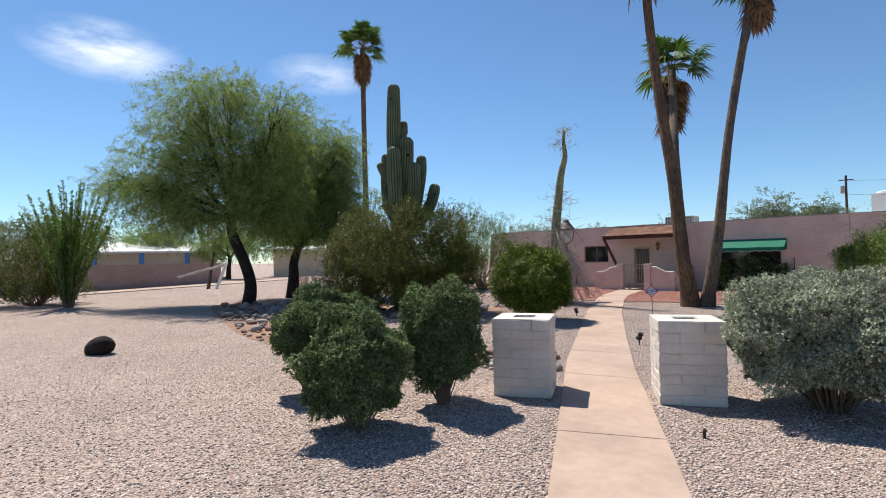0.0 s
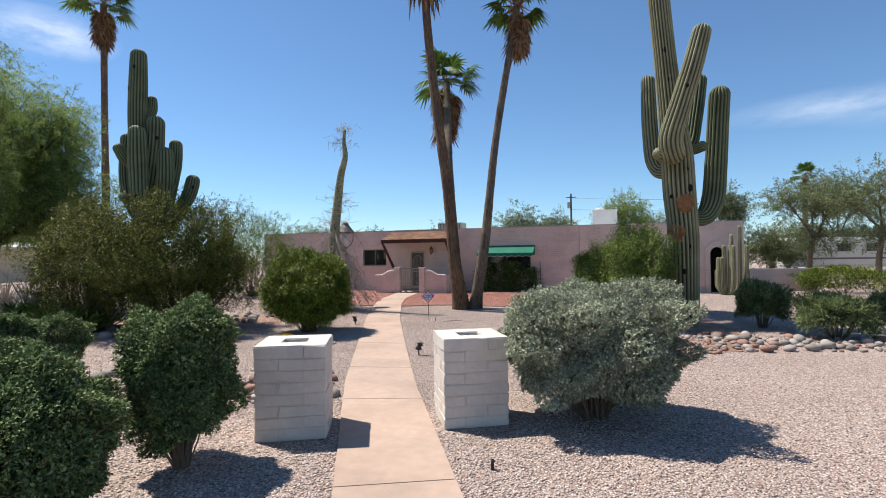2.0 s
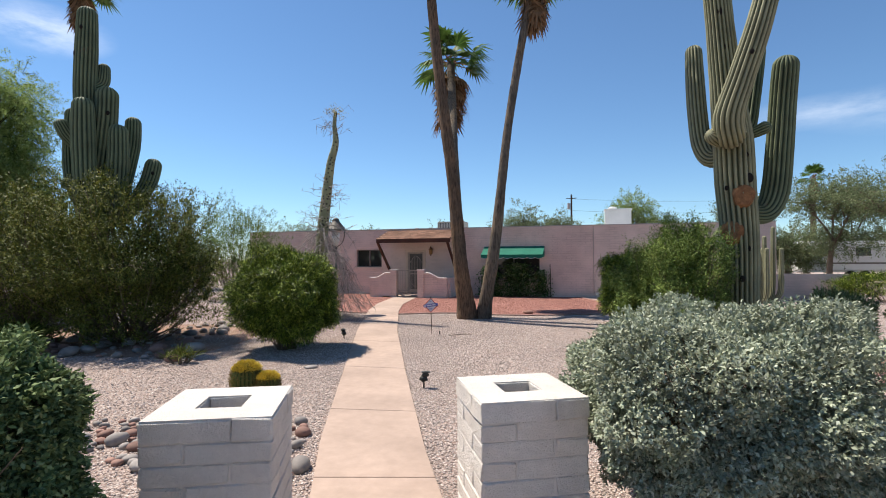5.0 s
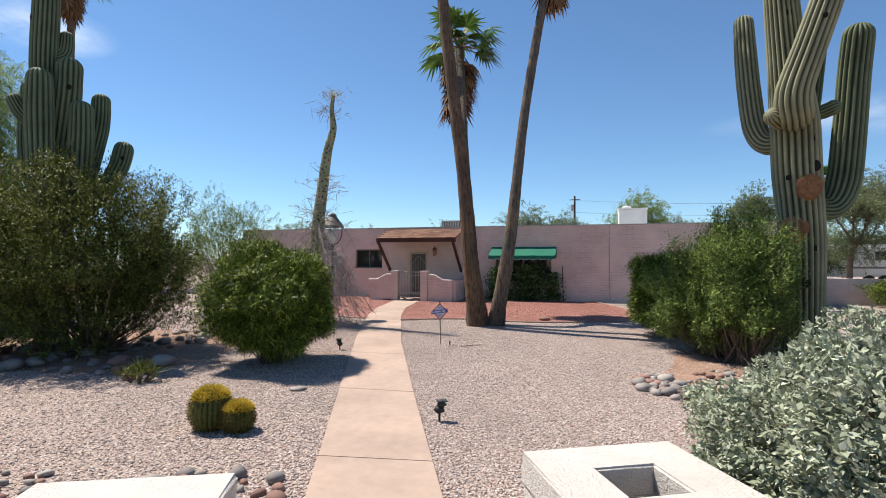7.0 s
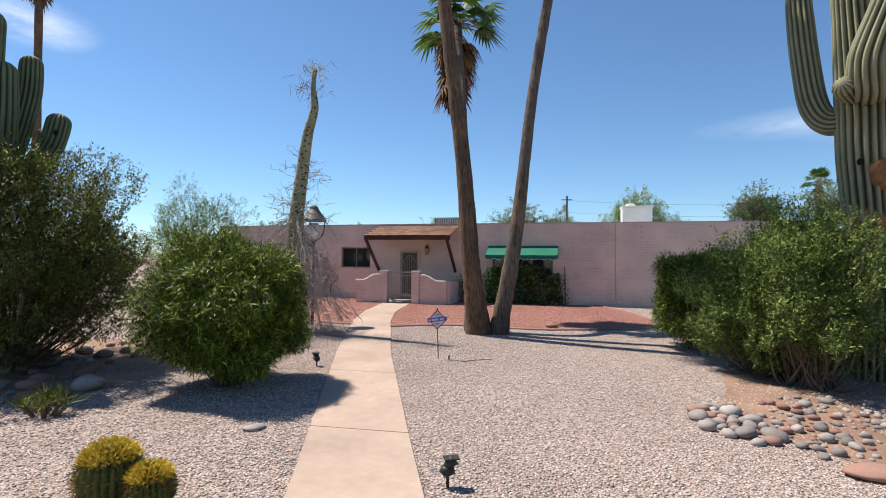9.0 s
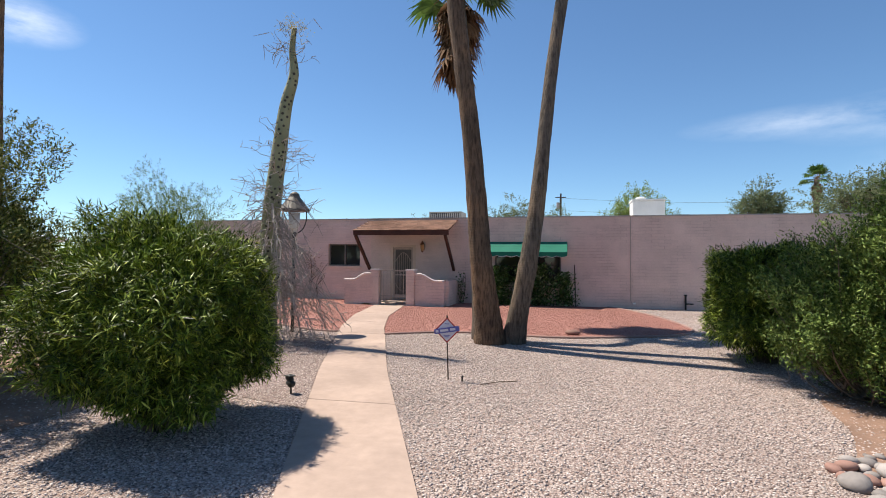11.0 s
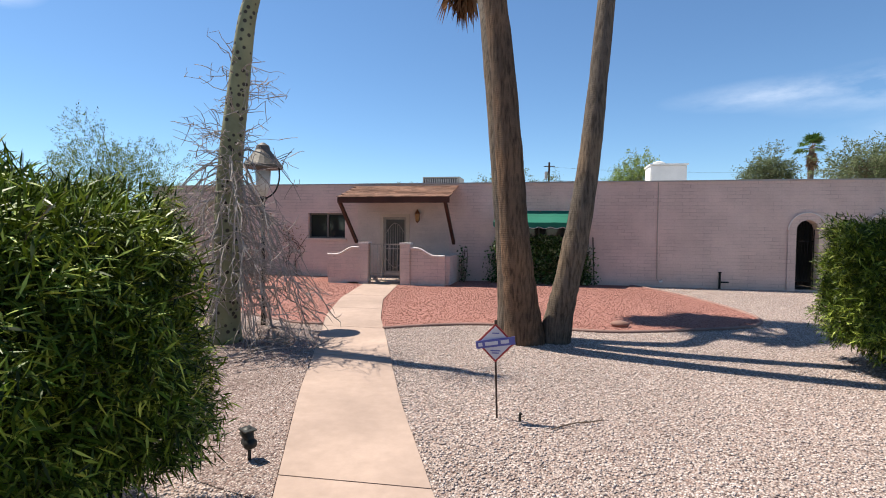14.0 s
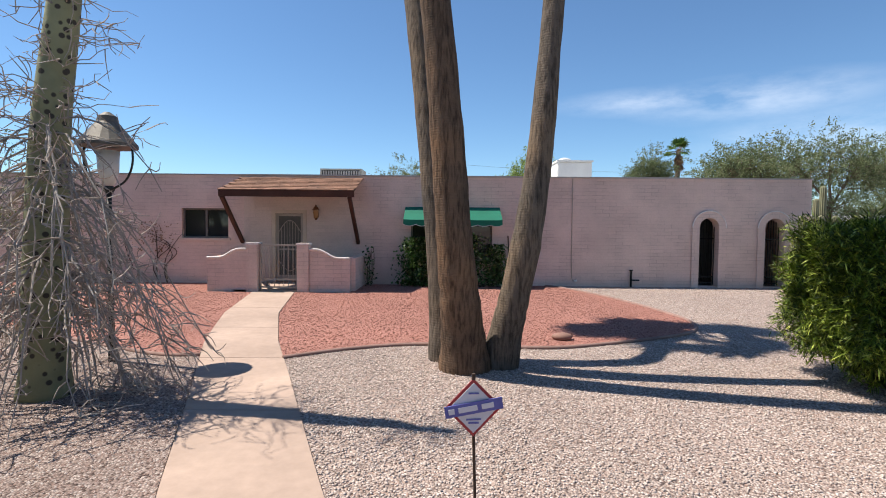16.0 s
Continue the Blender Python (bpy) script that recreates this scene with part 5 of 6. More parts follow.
fan_palm("tall fan palm with a thick brown ringed trunk", (-3.88, 17.52, 0), [(0.02, 0.2, -0.05), (-0.01, 0.12, 0.4), (-0.06, 0.02, 0.9), (-0.13, -0.05, 1.6), (-0.21, -0.07, 2.6), (-0.34, -0.07, 4.0), (-0.55, -0.02, 5.5), (-0.83, 0.08, 7.5), (-1.06, 0.21, 9.5), (-1.27, 0.38, 12.0), (-1.4, 0.5, 13.8)],
         [0.33, 0.26, 0.228, 0.205, 0.19, 0.172, 0.163, 0.152, 0.14, 0.138, 0.138], "palm", 34, 1.9, 46, 51)
fan_palm("tall fan palm leaning outward, grey weathered trunk", (-3.44, 17.71, 0), [(0.0, 0.15, -0.05), (0.07, 0.09, 0.4), (0.15, 0.03, 0.8), (0.30, -0.02, 1.6), (0.44, 0.02, 2.6), (0.57, 0.15, 4.0), (0.71, 0.36, 5.5), (0.97, 0.70, 7.5), (1.26, 1.04, 9.4), (1.36, 1.2, 10.3)],
         [0.25, 0.20, 0.182, 0.172, 0.15, 0.13, 0.12, 0.116, 0.112, 0.112], "palm_grey", 30, 1.0, 60, 52)
fan_palm("fan palm behind the pair, smaller crown with dead skirt", (-4.08, 18.15, 0), [(0.0, 0, -0.05), (-0.06, 0.06, 1.0), (-0.22, 0.2, 2.6), (-0.42, 0.5, 4.4), (-0.58, 0.9, 5.5), (-0.95, 2.1, 7.2), (-1.22, 2.9, 8.75)],
         [0.24, 0.18, 0.16, 0.15, 0.145, 0.145, 0.145], "palm_grey", 24, 1.15, 80, 53, spread=0.4, drop=1.5)
fan_palm("distant tall fan palm with brown dead skirt", (-33.9, 29.3, 0), [(0, 0, 0), (0.1, 0, 6), (0.0, 0, 12), (-0.1, 0, 20.5)], [0.36, 0.26, 0.22, 0.21], "palm", 36, 1.75, 70, 54)
fan_palm("small distant fan palm behind the trees", (24.5, 75.0, 0), [(0, 0, 0), (0.1, 0, 5), (0.2, 0, 11.3)], [0.4, 0.3, 0.28], "palm_grey", 24, 1.35, 24, 55)


# ---- trees ----
def tree(name, label, base, trunk_pts, trunk_r, lobes, twigs, leaves, leaf, mat, bark, seed, droop=0.2, width=0.28, twig_len=0.7, group=""):
    """Trunk, limbs to each lobe of the crown, twigs, and small leaves along the twigs."""
    rng = np.random.default_rng(seed)
    t = thing(name, label, "tree", base, group)
    p = smooth_path(trunk_pts, 5)
    g = Geo()
    g.tube(p, np.interp(np.linspace(0, 1, len(p)), np.linspace(0, 1, len(trunk_r)), trunk_r), 12)
    part("trunk", g, M[bark], t, smooth=True)
    top = p[-1]
    g = Geo()
    P, D, LN = [], [], []
    total = sum(l[3] * l[4] * l[5] for l in lobes) ** 1
    for x, y, z, rx, ry, rz in lobes:
        c = np.array((x, y, z))
        root = p[-1 - int(rng.integers(0, 4))]
        lm = curve(root, c, (0, 0, 0.25 * rz) + rng.normal(size=3) * 0.2, 8)
        g.tube(lm, np.linspace(trunk_r[-1] * 0.7, 0.03, 8), 6, cap=False)
        n = int(twigs * (rx * ry * rz / total) ** 0.75 * len(lobes) ** -0.25)
        d = unit(rng.normal(size=(n, 3)))
        q = c + d * np.array((rx, ry, rz)) * (rng.random(n) ** 0.5 * lumps(d, rng, 9, 0.25))[:, None]
        q = q[q[:, 2] > 1.0]
        for k in rng.choice(len(q), min(len(q), 26), replace=False):
            g.tube(curve(lm[rng.integers(3, 8)], q[k], rng.normal(size=3) * 0.25, 5), np.linspace(0.022, 0.006, 5), 4, cap=False)
        P.append(q)
        D.append(unit((q - c) / np.array((rx, ry, rz)) * 0.8 + rng.normal(size=q.shape) * 0.5 + np.array((0, 0, -droop))))
    P, D = np.vstack(P), np.vstack(D)
    n = len(P)
    ln = rng.uniform(0.5, 1.2, n) * twig_len
    s = rng.random((n, leaves))
    pts = P[:, None] + D[:, None] * (s * ln[:, None])[..., None] + np.array((0, 0, -1.0)) * (droop * (s * ln[:, None]) ** 2)[..., None]
    pts = pts.reshape(-1, 3) + rng.normal(size=(n * leaves, 3)) * leaf * 0.55
    dirs = unit(np.repeat(D, leaves, 0) * 0.5 + rng.normal(size=(n * leaves, 3)) * 0.7 + np.array((0, 0, -droop)))
    part("crown", leaf_mesh("crown", pts, dirs, leaf, leaf * width, rng), M[mat], t)
    for k in rng.choice(n, min(n, 900), replace=False):
        g.tube(np.array([P[k], P[k] + D[k] * ln[k] * 0.6, P[k] + D[k] * ln[k] - (0, 0, droop * ln[k] ** 2)]), (0.008, 0.005, 0.002), 3, cap=False)
    part("branchwork", g, M[bark], t, kind="stuff")
    return t


# mesquites on the west side
tree("mesquite_tree", "spreading mesquite with black trunk and feathery leaves", (-17.9, 10.4, 0), [(0, 0, -0.05), (0.08, 0.05, 0.8), (-0.12, -0.12, 1.7), (-0.45, -0.42, 2.8), (-0.5, -0.4, 3.6)], [0.28, 0.22, 0.21, 0.19, 0.16],
     [(-1.2, -1.2, 7.6, 2.0, 2.0, 1.6), (-2.3, -2.0, 5.9, 1.7, 1.7, 1.6), (-1.0, -0.8, 5.6, 1.9, 1.9, 1.7), (0.6, 0.6, 6.2, 1.7, 1.7, 1.7), (-2.2, -2.0, 4.2, 1.8, 1.8, 1.1), (0.9, 0.6, 4.2, 1.6, 1.6, 1.2), (-0.4, -0.5, 8.3, 1.2, 1.2, 0.9), (-2.7, -2.5, 4.4, 1.5, 1.5, 0.9), (-3.7, -3.3, 4.9, 1.1, 1.1, 0.6), (-1.7, -1.5, 3.3, 1.3, 1.3, 0.8), (0.8, 0.7, 3.3, 1.2, 1.2, 0.8), (0.9, 0.9, 7.4, 1.3, 1.3, 1.2), (-0.5, -0.4, 3.9, 1.7, 1.7, 1.0), (0.3, 0.2, 5.2, 1.6, 1.6, 1.3)], 6600, 46, 0.075, "mesquite", "bark", 61, 0.45)
tree("mesquite_tree", "second mesquite with forked black trunk and drooping crown", (-19.4, 13.2, 0), [(0, 0, -0.05), (0.1, 0.05, 0.9), (0.05, 0.1, 1.6), (0.3, 0.35, 2.7)], [0.3, 0.24, 0.2, 0.15],
     [(0.3, 0.3, 7.0, 1.7, 1.7, 1.4), (1.3, 1.2, 5.6, 1.6, 1.6, 1.6), (-0.4, -0.4, 5.2, 1.6, 1.6, 1.6), (2.0, 1.8, 4.0, 1.3, 1.3, 1.5), (0.6, 0.5, 3.7, 1.5, 1.5, 1.2), (-1.2, -1.0, 4.0, 1.3, 1.3, 1.2), (2.4, 2.1, 2.9, 0.9, 0.9, 1.0), (1.7, 1.5, 6.7, 1.1, 1.1, 0.9), (0.8, 0.7, 5.0, 1.5, 1.5, 1.3), (-0.3, -0.2, 3.2, 1.3, 1.3, 0.9), (1.5, 1.3, 3.2, 1.2, 1.2, 1.0)], 6400, 46, 0.075, "mesquite", "bark", 62, 0.45)
# further trees west and behind
for k, (x, y, s, sd) in enumerate([(-43.5, 9.0, 1.25, 63), (-49.0, 24.0, 1.2, 64), (-40.0, 1.0, 1.1, 65), (-58.0, 20.0, 1.3, 66), (-52.0, 34.0, 1.2, 67), (-47.0, 2.0, 1.2, 68), (-62.0, 6.0, 1.3, 69)]):
    tree("background_tree", "leafy olive green tree beyond the yard wall", (x, y, 0), [(0, 0, 0), (0.1, 0, 1.0 * s), (0.2, 0.1, 1.8 * s)], [0.22 * s, 0.18 * s, 0.14 * s],
         [(0, 0, 3.4 * s, 2.2 * s, 2.2 * s, 1.3 * s), (1.7 * s, 1.0, 3.0 * s, 1.7 * s, 1.7 * s, 1.2 * s), (-1.6 * s, -0.8, 2.8 * s, 1.7 * s, 1.7 * s, 1.2 * s)], 900, 26, 0.15, "mesquite" if k % 2 else "far_leaf", "bark", sd, 0.3, 0.4, 0.9, "background trees")
for x, y, h, w, mat_, sd in [(-7.2, 52, 6.6, 2.6, "far_leaf", 71), (-4.0, 54, 6.2, 2.0, "far_leaf", 72), (2.3, 49.5, 7.2, 2.0, "mesquite", 73), (5.0, 52, 5.6, 2.5, "far_leaf", 74), (-32, 53, 5.8, 3.6, "far_leaf", 75), (-25, 56, 5.2, 3.0, "far_leaf", 76), (10.0, 47, 7.2, 1.5, "far_leaf", 77),
                          (14.3, 43, 7.4, 2.7, "far_leaf", 78), (17.0, 40, 7.2, 3.4, "far_leaf", 79), (23.0, 42, 7.4, 3.6, "far_leaf", 80), (30.0, 44, 7.2, 4.0, "far_leaf", 81), (-14.5, 50, 5.0, 2.6, "far_leaf", 82), (36.0, 58, 8.0, 4.4, "far_leaf", 83), (27.0, 60, 8.0, 4.4, "far_leaf", 84), (21.5, 58, 8.2, 3.0, "far_leaf", 85), (12.8, 46, 4.0, 2.4, "far_leaf", 86), (17.5, 56, 4.8, 3.2, "far_leaf", 87), (25, 57, 4.8, 3.6, "far_leaf", 88), (34, 56, 5.2, 4.2, "far_leaf", 89), (43, 54, 5.4, 4.6, "far_leaf", 92)]:
    tree("background_tree", "airy olive tree behind the house", (x, y, 0), [(0, 0, 0), (0.1, 0.1, h * 0.2), (0.3, 0, h * 0.42)], [0.2, 0.16, 0.12],
         [(0.2, 0, h - 1.3, w * 0.62, w * 0.62, 1.2), (w * 0.5, 0, h - 2.1, w * 0.55, w * 0.55, 1.2), (-w * 0.5, 0, h - 2.0, w * 0.55, w * 0.55, 1.2), (w * 0.2, 0.3, h * 0.4, w * 0.7, w * 0.6, 1.0)], 560, 26, 0.15, mat_, "twig", sd, 0.1, 0.38, 0.9, "background trees")

# ocotillo: many leafy wands from one base
oc = thing("ocotillo", "tall ocotillo with many green leafy wands", "shrub", (-22.7, 5.6, 0))
rng = np.random.default_rng(91)
P, D = [], []
for k in range(62):
    a, lean = rng.uniform(0, 2 * math.pi), rng.uniform(0.03, 0.42) ** 0.9
    ln = rng.uniform(2.6, 5.2) * (1 - 0.3 * lean)
    tip = np.array((math.cos(a) * lean * ln, math.sin(a) * lean * ln, ln * math.cos(lean)))
    pts = curve((0.12 * math.cos(a), 0.12 * math.sin(a), 0), tip, (-math.cos(a) * 0.15, -math.sin(a) * 0.15, 0.1), 9)
    g = Geo(); g.tube(pts, np.linspace(0.022, 0.007, 9), 4, cap=False); part("wand", g, M["twig"], oc)
    s = rng.random(330) ** 0.8 * 0.93 + 0.07
    q = np.stack([np.interp(s * 8, range(9), pts[:, i]) for i in range(3)], 1)
    P.append(q); D.append(unit(rng.normal(size=(330, 3)) + np.array((0, 0, 0.5))))
part("foliage", leaf_mesh("foliage", np.vstack(P), np.vstack(D), 0.095, 0.036, rng), M["ocotillo"], oc)

# vines on the window under the awning
rng = np.random.default_rng(95)
for x0, x1, h, n, lab in ((-5.35, -4.45, 1.35, 2600, "leafy green vine climbing the window wall"), (-4.4, -3.0, 1.45, 3400, "dense dark vine below the awning"), (-3.0, -2.3, 1.15, 1300, "thin green vine at the awning's end"), (-6.45, -6.05, 1.1, 90, "sparse climber beside the patio wall")):
    v = thing("vine", lab, "plant", ((x0 + x1) / 2, FRONT - 0.35, 0))
    w = (x1 - x0) / 2
    zz = rng.random(n) * h
    P = np.c_[rng.normal(size=n) * w * 0.55 * (1.15 - 0.5 * zz / h), rng.normal(size=n) * 0.13 - 0.02, zz + 0.03]
    P[:, 1] = np.minimum(P[:, 1], 0.25)
    part("leafage", leaf_mesh("leaves", P, unit(rng.normal(size=(n, 3)) + (0, -0.6, 0.2)), 0.085, 0.06, rng), M["vine"], v, kind="stuff")
    g = Geo()
    for k in range(9):
        g.tube(curve((rng.uniform(-w, w) * 0.4, 0.05, 0), (rng.uniform(-w, w) * 0.8, 0.1, h * rng.uniform(0.6, 1.0)), rng.normal(size=3) * 0.06, 6), 0.008, 4, cap=False)
    part("stem_tangle", g, M["twig"], v, kind="stuff")

# dead climber left on the block wall
rng = np.random.default_rng(97)
v = thing("dead_vine", "dry dark vine stems clinging to the block wall", "plant", (-12.6, FRONT - 0.02, 0))
for k in range(7):
    g = Geo()
    x, z0 = rng.uniform(-0.6, 0.5), rng.uniform(0.0, 0.7)
    pts = smooth_path([(x, 0, z0), (x + rng.uniform(-0.2, 0.25), -0.01, z0 + 0.4), (x + rng.uniform(-0.3, 0.4), 0, z0 + 0.8), (x + rng.uniform(-0.4, 0.5), -0.01, z0 + 1.15)], 5)
    g.tube(pts, np.linspace(0.016, 0.006, len(pts)), 5)
    part("stem", g, M["pole"], v)
n = 160
P = np.c_[rng.normal(size=n) * 0.3 + 0.1, rng.uniform(-0.05, 0, n), rng.uniform(0.9, 1.75, n)]
part("leafage", leaf_mesh("leafage", P, unit(rng.normal(size=(n, 3)) + (0, -0.4, 0)), 0.06, 0.035, rng), M["dead_frond"], v, kind="stuff")

# dry fallen brush under the mesquites
for x, y, sd in ((-17.2, 13.4, 1), (-15.8, 14.6, 2), (-20.5, 14.6, 3)):
    rng = np.random.default_rng(100 + sd)
    b = thing("brush_pile", "tangle of dry bare branches under the mesquite", "brush", (x, y, 0), "brush piles")
    g = Geo()
    for k in range(120):
        a = rng.uniform(0, 2 * math.pi)
        r = rng.uniform(0.3, 1.3)
        tip = np.array((math.cos(a) * r, math.sin(a) * r, rng.uniform(0.15, 1.5)))
        g.tube(curve(tip * (0.15, 0.15, 0), tip, (0, 0, rng.uniform(0.2, 0.9)), 7), np.linspace(0.012, 0.003, 7), 4, cap=False)
    part("dead_wood", g, M["bare_twig"], b, kind="stuff")


# ---- garden fixtures ----
lp = thing("lamp_post", "weathered tin lamp post with a conical hood", "lamp post", (-8.17, 17.85, 0))
g = Geo(); g.tube([(0, 0, 0), (0, 0, 0.3), (0, 0, 2.05)], [0.045, 0.035, 0.03], 10); part("post", g, M["fixture"], lp, smooth=True)
g = Geo(); g.tube([(0, 0, 2.05), (0, 0, 2.1), (0, 0, 2.14)], [0.04, 0.07, 0.05], 10); part("collar", g, M["fixture"], lp)
for s in (-1, 1):
    g = Geo(); g.tube(smooth_path([(0, 0, 2.08), (s * 0.2, 0, 2.2), (s * 0.29, 0, 2.4), (s * 0.29, 0, 2.62)], 5), 0.014, 6); part("bracket", g, M["fixture"], lp, smooth=True)
g = Geo(); g.tube([(0, 0, 2.15), (0, 0, 2.3), (0, 0, 2.56)], [0.06, 0.11, 0.125], 12); part("globe", g, M["frosted"], lp, "frosted glass chimney", smooth=True)
g = Geo(); g.tube([(0, 0, 2.60), (0, 0, 2.64), (0, 0, 2.86), (0, 0, 2.885), (0, 0, 2.90), (0, 0, 2.97), (0, 0, 3.02)], [0.32, 0.32, 0.15, 0.13, 0.12, 0.1, 0.03], 20); part("hood", g, M["lamp_metal"], lp, "dented grey conical hood")


def spotlight(at, turn, seed):
    s = thing("garden_spotlight", "small dark garden spotlight staked in the gravel", "spotlight", (*at, 0), "garden spotlights")
    s.rotation_euler, s.scale = (0, 0, turn), (0.85, 0.85, 0.78)
    g = Geo(); g.tube([(0, 0, 0), (0, 0, 0.12)], 0.014, 6); part("stake", g, M["fixture"], s)
    g = Geo(); g.tube([(-0.05, 0, 0.13), (-0.03, 0, 0.15), (0.05, 0, 0.17)], [0.035, 0.055, 0.05], 10); part("housing", g, M["fixture"], s, smooth=True)
    g = Geo(); g.tube([(-0.02, 0, 0.17), (0.0, 0, 0.2), (0.03, 0, 0.23), (0.06, 0, 0.255)], [0.03, 0.04, 0.05, 0.055], 10); part("lamp_head", g, M["fixture"], s, smooth=True)
    g = Geo(); g.box((0.03, 0, 0.27), (0.13, 0.1, 0.012)); part("hood", g, M["fixture"], s)
    return s


spotlight((-2.51, 9.99), 0.5, 1)
spotlight((-5.50, 13.38), 2.6, 2)
st = thing("sprinkler_head", "small dark sprinkler stake in the gravel", "sprinkler", (-0.28, 5.65, 0))
g = Geo(); g.tube([(0, 0, 0), (0, 0, 0.06), (0.01, 0, 0.075)], [0.014, 0.014, 0.02], 8); part("riser", g, M["fixture"], st)

st = thing("sprinkler_head", "small dark sprinkler stake beside the sign", "sprinkler", (-3.72, 14.55, 0))
g = Geo(); g.tube([(0, 0, 0), (0, 0, 0.06), (0.01, 0, 0.075)], [0.012, 0.012, 0.018], 8); part("riser", g, M["fixture"], st)
st = thing("fallen_twig", "thin curved fallen twig on the gravel", "twig", (-3.26, 14.54, 0.012))
g = Geo(); g.tube(smooth_path([(-0.2, -0.12, 0), (-0.02, 0.04, 0.006), (0.12, 0.09, 0.012), (0.22, 0.18, 0.004)], 5), 0.006, 5); part("stick", g, M["twig"], st)

sg = thing("security_sign", "diamond security sign on a thin dark stake", "sign", (-3.94, 14.6, 0))
sg.rotation_euler = (0, 0, radians(6))
g = Geo(); g.tube([(0.02, 0, 0), (0.0, 0, 0.6)], 0.009, 6); part("stake", g, M["pole"], sg)
k = 0.168
for nm, rr, y, mt in (("border", k, 0.0, "sign_red"), ("face", k * 0.86, -0.006, "sign_white")):
    bm = bmesh.new()
    f = bm.faces.new([bm.verts.new((x * rr * 0.98, -0.012 + y, 0.65 + z * rr)) for x, z in ((0, -1), (1, 0), (0, 1), (-1, 0))])
    r = bmesh.ops.extrude_face_region(bm, geom=[f])
    bmesh.ops.translate(bm, vec=(0, 0.006, 0), verts=[v for v in r["geom"] if isinstance(v, bmesh.types.BMVert)])
    bmesh.ops.recalc_face_normals(bm, faces=bm.faces)
    part(nm, bm, M[mt], sg)
tilt = Matrix.Rotation(radians(-9), 3, "Y")
g = Geo(); g.box((0, -0.027, 0.655), (0.335, 0.008, 0.066), np.array(tilt)); band = part("band", g, M["sign_blue"], sg, "violet-blue band")
for a, w in ((-0.13, 0.035), (-0.035, 0.11), (0.08, 0.07)):
    g = Geo(); g.box(np.array(tilt) @ np.array((a, 0, 0.0)) + np.array((0, -0.033, 0.655)), (w, 0.005, 0.03), np.array(tilt)); part("bar", g, M["sign_white"], band, "pale bar of lettering")
for z, w in ((0.735, 0.06), (0.585, 0.085), (0.565, 0.06)):
    g = Geo(); g.box((0, -0.0205, z), (w, 0.004, 0.009)); part("small_bar", g, M["sign_blue"], sg)
g = Geo(); g.tube([(0, -0.005, 0.81), (0, -0.005, 0.845)], 0.012, 6); part("tip", g, M["pole"], sg)

# ---- rocks ----
ROCKS = []
for k in range(9):
    rng = np.random.default_rng(200 + k)
    bm = bmesh.new()
    bmesh.ops.create_icosphere(bm, subdivisions=2, radius=0.5)
    sc = np.array((1.0, rng.uniform(0.65, 0.9), rng.uniform(0.42, 0.7)))
    ax = unit(rng.normal(size=(5, 3)))
    for v in bm.verts:
        d = np.array(v.co)
        d = d * (1 + 0.12 * np.sin(3 * (ax @ (d * 2))).sum() / 2)
        v.co = d * sc
    me = bpy.data.meshes.new("stone")
    bm.to_mesh(me); bm.free()
    me.polygons.foreach_set("use_smooth", [True] * len(me.polygons))
    me.materials.append(M["stone_red"] if k % 3 == 2 else M["stone"])
    ROCKS.append(me)


def rock_bed(label, outline, n, lo, hi, seed):
    """Loose river stones over a stretch of ground; they lie half sunk and touch."""
    rng = np.random.default_rng(seed)
    bed = thing("river_rock_bed", label, "rocks", (0, 0, 0), "rock beds")
    poly = np.array(outline)
    x0, y0, x1, y1 = *poly.min(0), *poly.max(0)
    made = 0
    spots = []
    for _ in range(n * 30):
        if made >= n:
            break
        p = np.array((rng.uniform(x0, x1), rng.uniform(y0, y1)))
        a, b = poly, np.roll(poly, -1, 0)
        cross = (a[:, 1] > p[1]) != (b[:, 1] > p[1])
        inside = (cross & (p[0] < (b[:, 0] - a[:, 0]) * (p[1] - a[:, 1]) / (b[:, 1] - a[:, 1] + 1e-9) + a[:, 0])).sum() % 2
        s = lo + (hi - lo) * rng.random() ** 1.8
        lx, rx = path_edges(p[1])
        if not inside or lx - s * 0.5 < p[0] < rx + s * 0.5 or any((p[0] - q[0]) ** 2 + (p[1] - q[1]) ** 2 < (0.40 * (s + q[2])) ** 2 for q in spots):
            continue
        spots.append((p[0], p[1], s))
        ob = part("stone", ROCKS[rng.integers(0, 9)], None, bed)
        ob.location = (p[0], p[1], s * 0.17)
        ob.rotation_euler = (rng.uniform(-0.25, 0.25), rng.uniform(-0.25, 0.25), rng.uniform(0, 6.28))
        ob.scale = (s, s, s)
        made += 1
    return bed


rock_bed("rounded grey and pink river stones by the pillar", [(-3.3, 6.7), (-2.5, 6.75), (-2.62, 7.3), (-3.2, 8.3), (-3.9, 8.2), (-4.6, 7.5), (-4.3, 6.9)], 120, 0.07, 0.26, 301)
rock_bed("small grey and red river stones under the bush", [(-0.1, 12.0), (0.42, 11.42), (0.9, 11.0), (1.8, 10.9), (2.6, 11.4), (2.4, 13.6), (1.2, 13.7), (-0.1, 13.1)], 298, 0.05, 0.165, 302)
rock_bed("larger grey river stones at the bed's tip", [(-0.5, 12.1), (-0.38, 11.8), (0.1, 11.55), (0.25, 12.2), (-0.05, 12.9), (-0.4, 12.7)], 30, 0.12, 0.25, 306)
rock_bed("grey and red river stones along the shrubs", [(2.5, 11.5), (4.4, 12.0), (6.5, 12.2), (6.5, 13.4), (4.4, 13.4), (2.4, 13.6)], 170, 0.08, 0.27, 307)
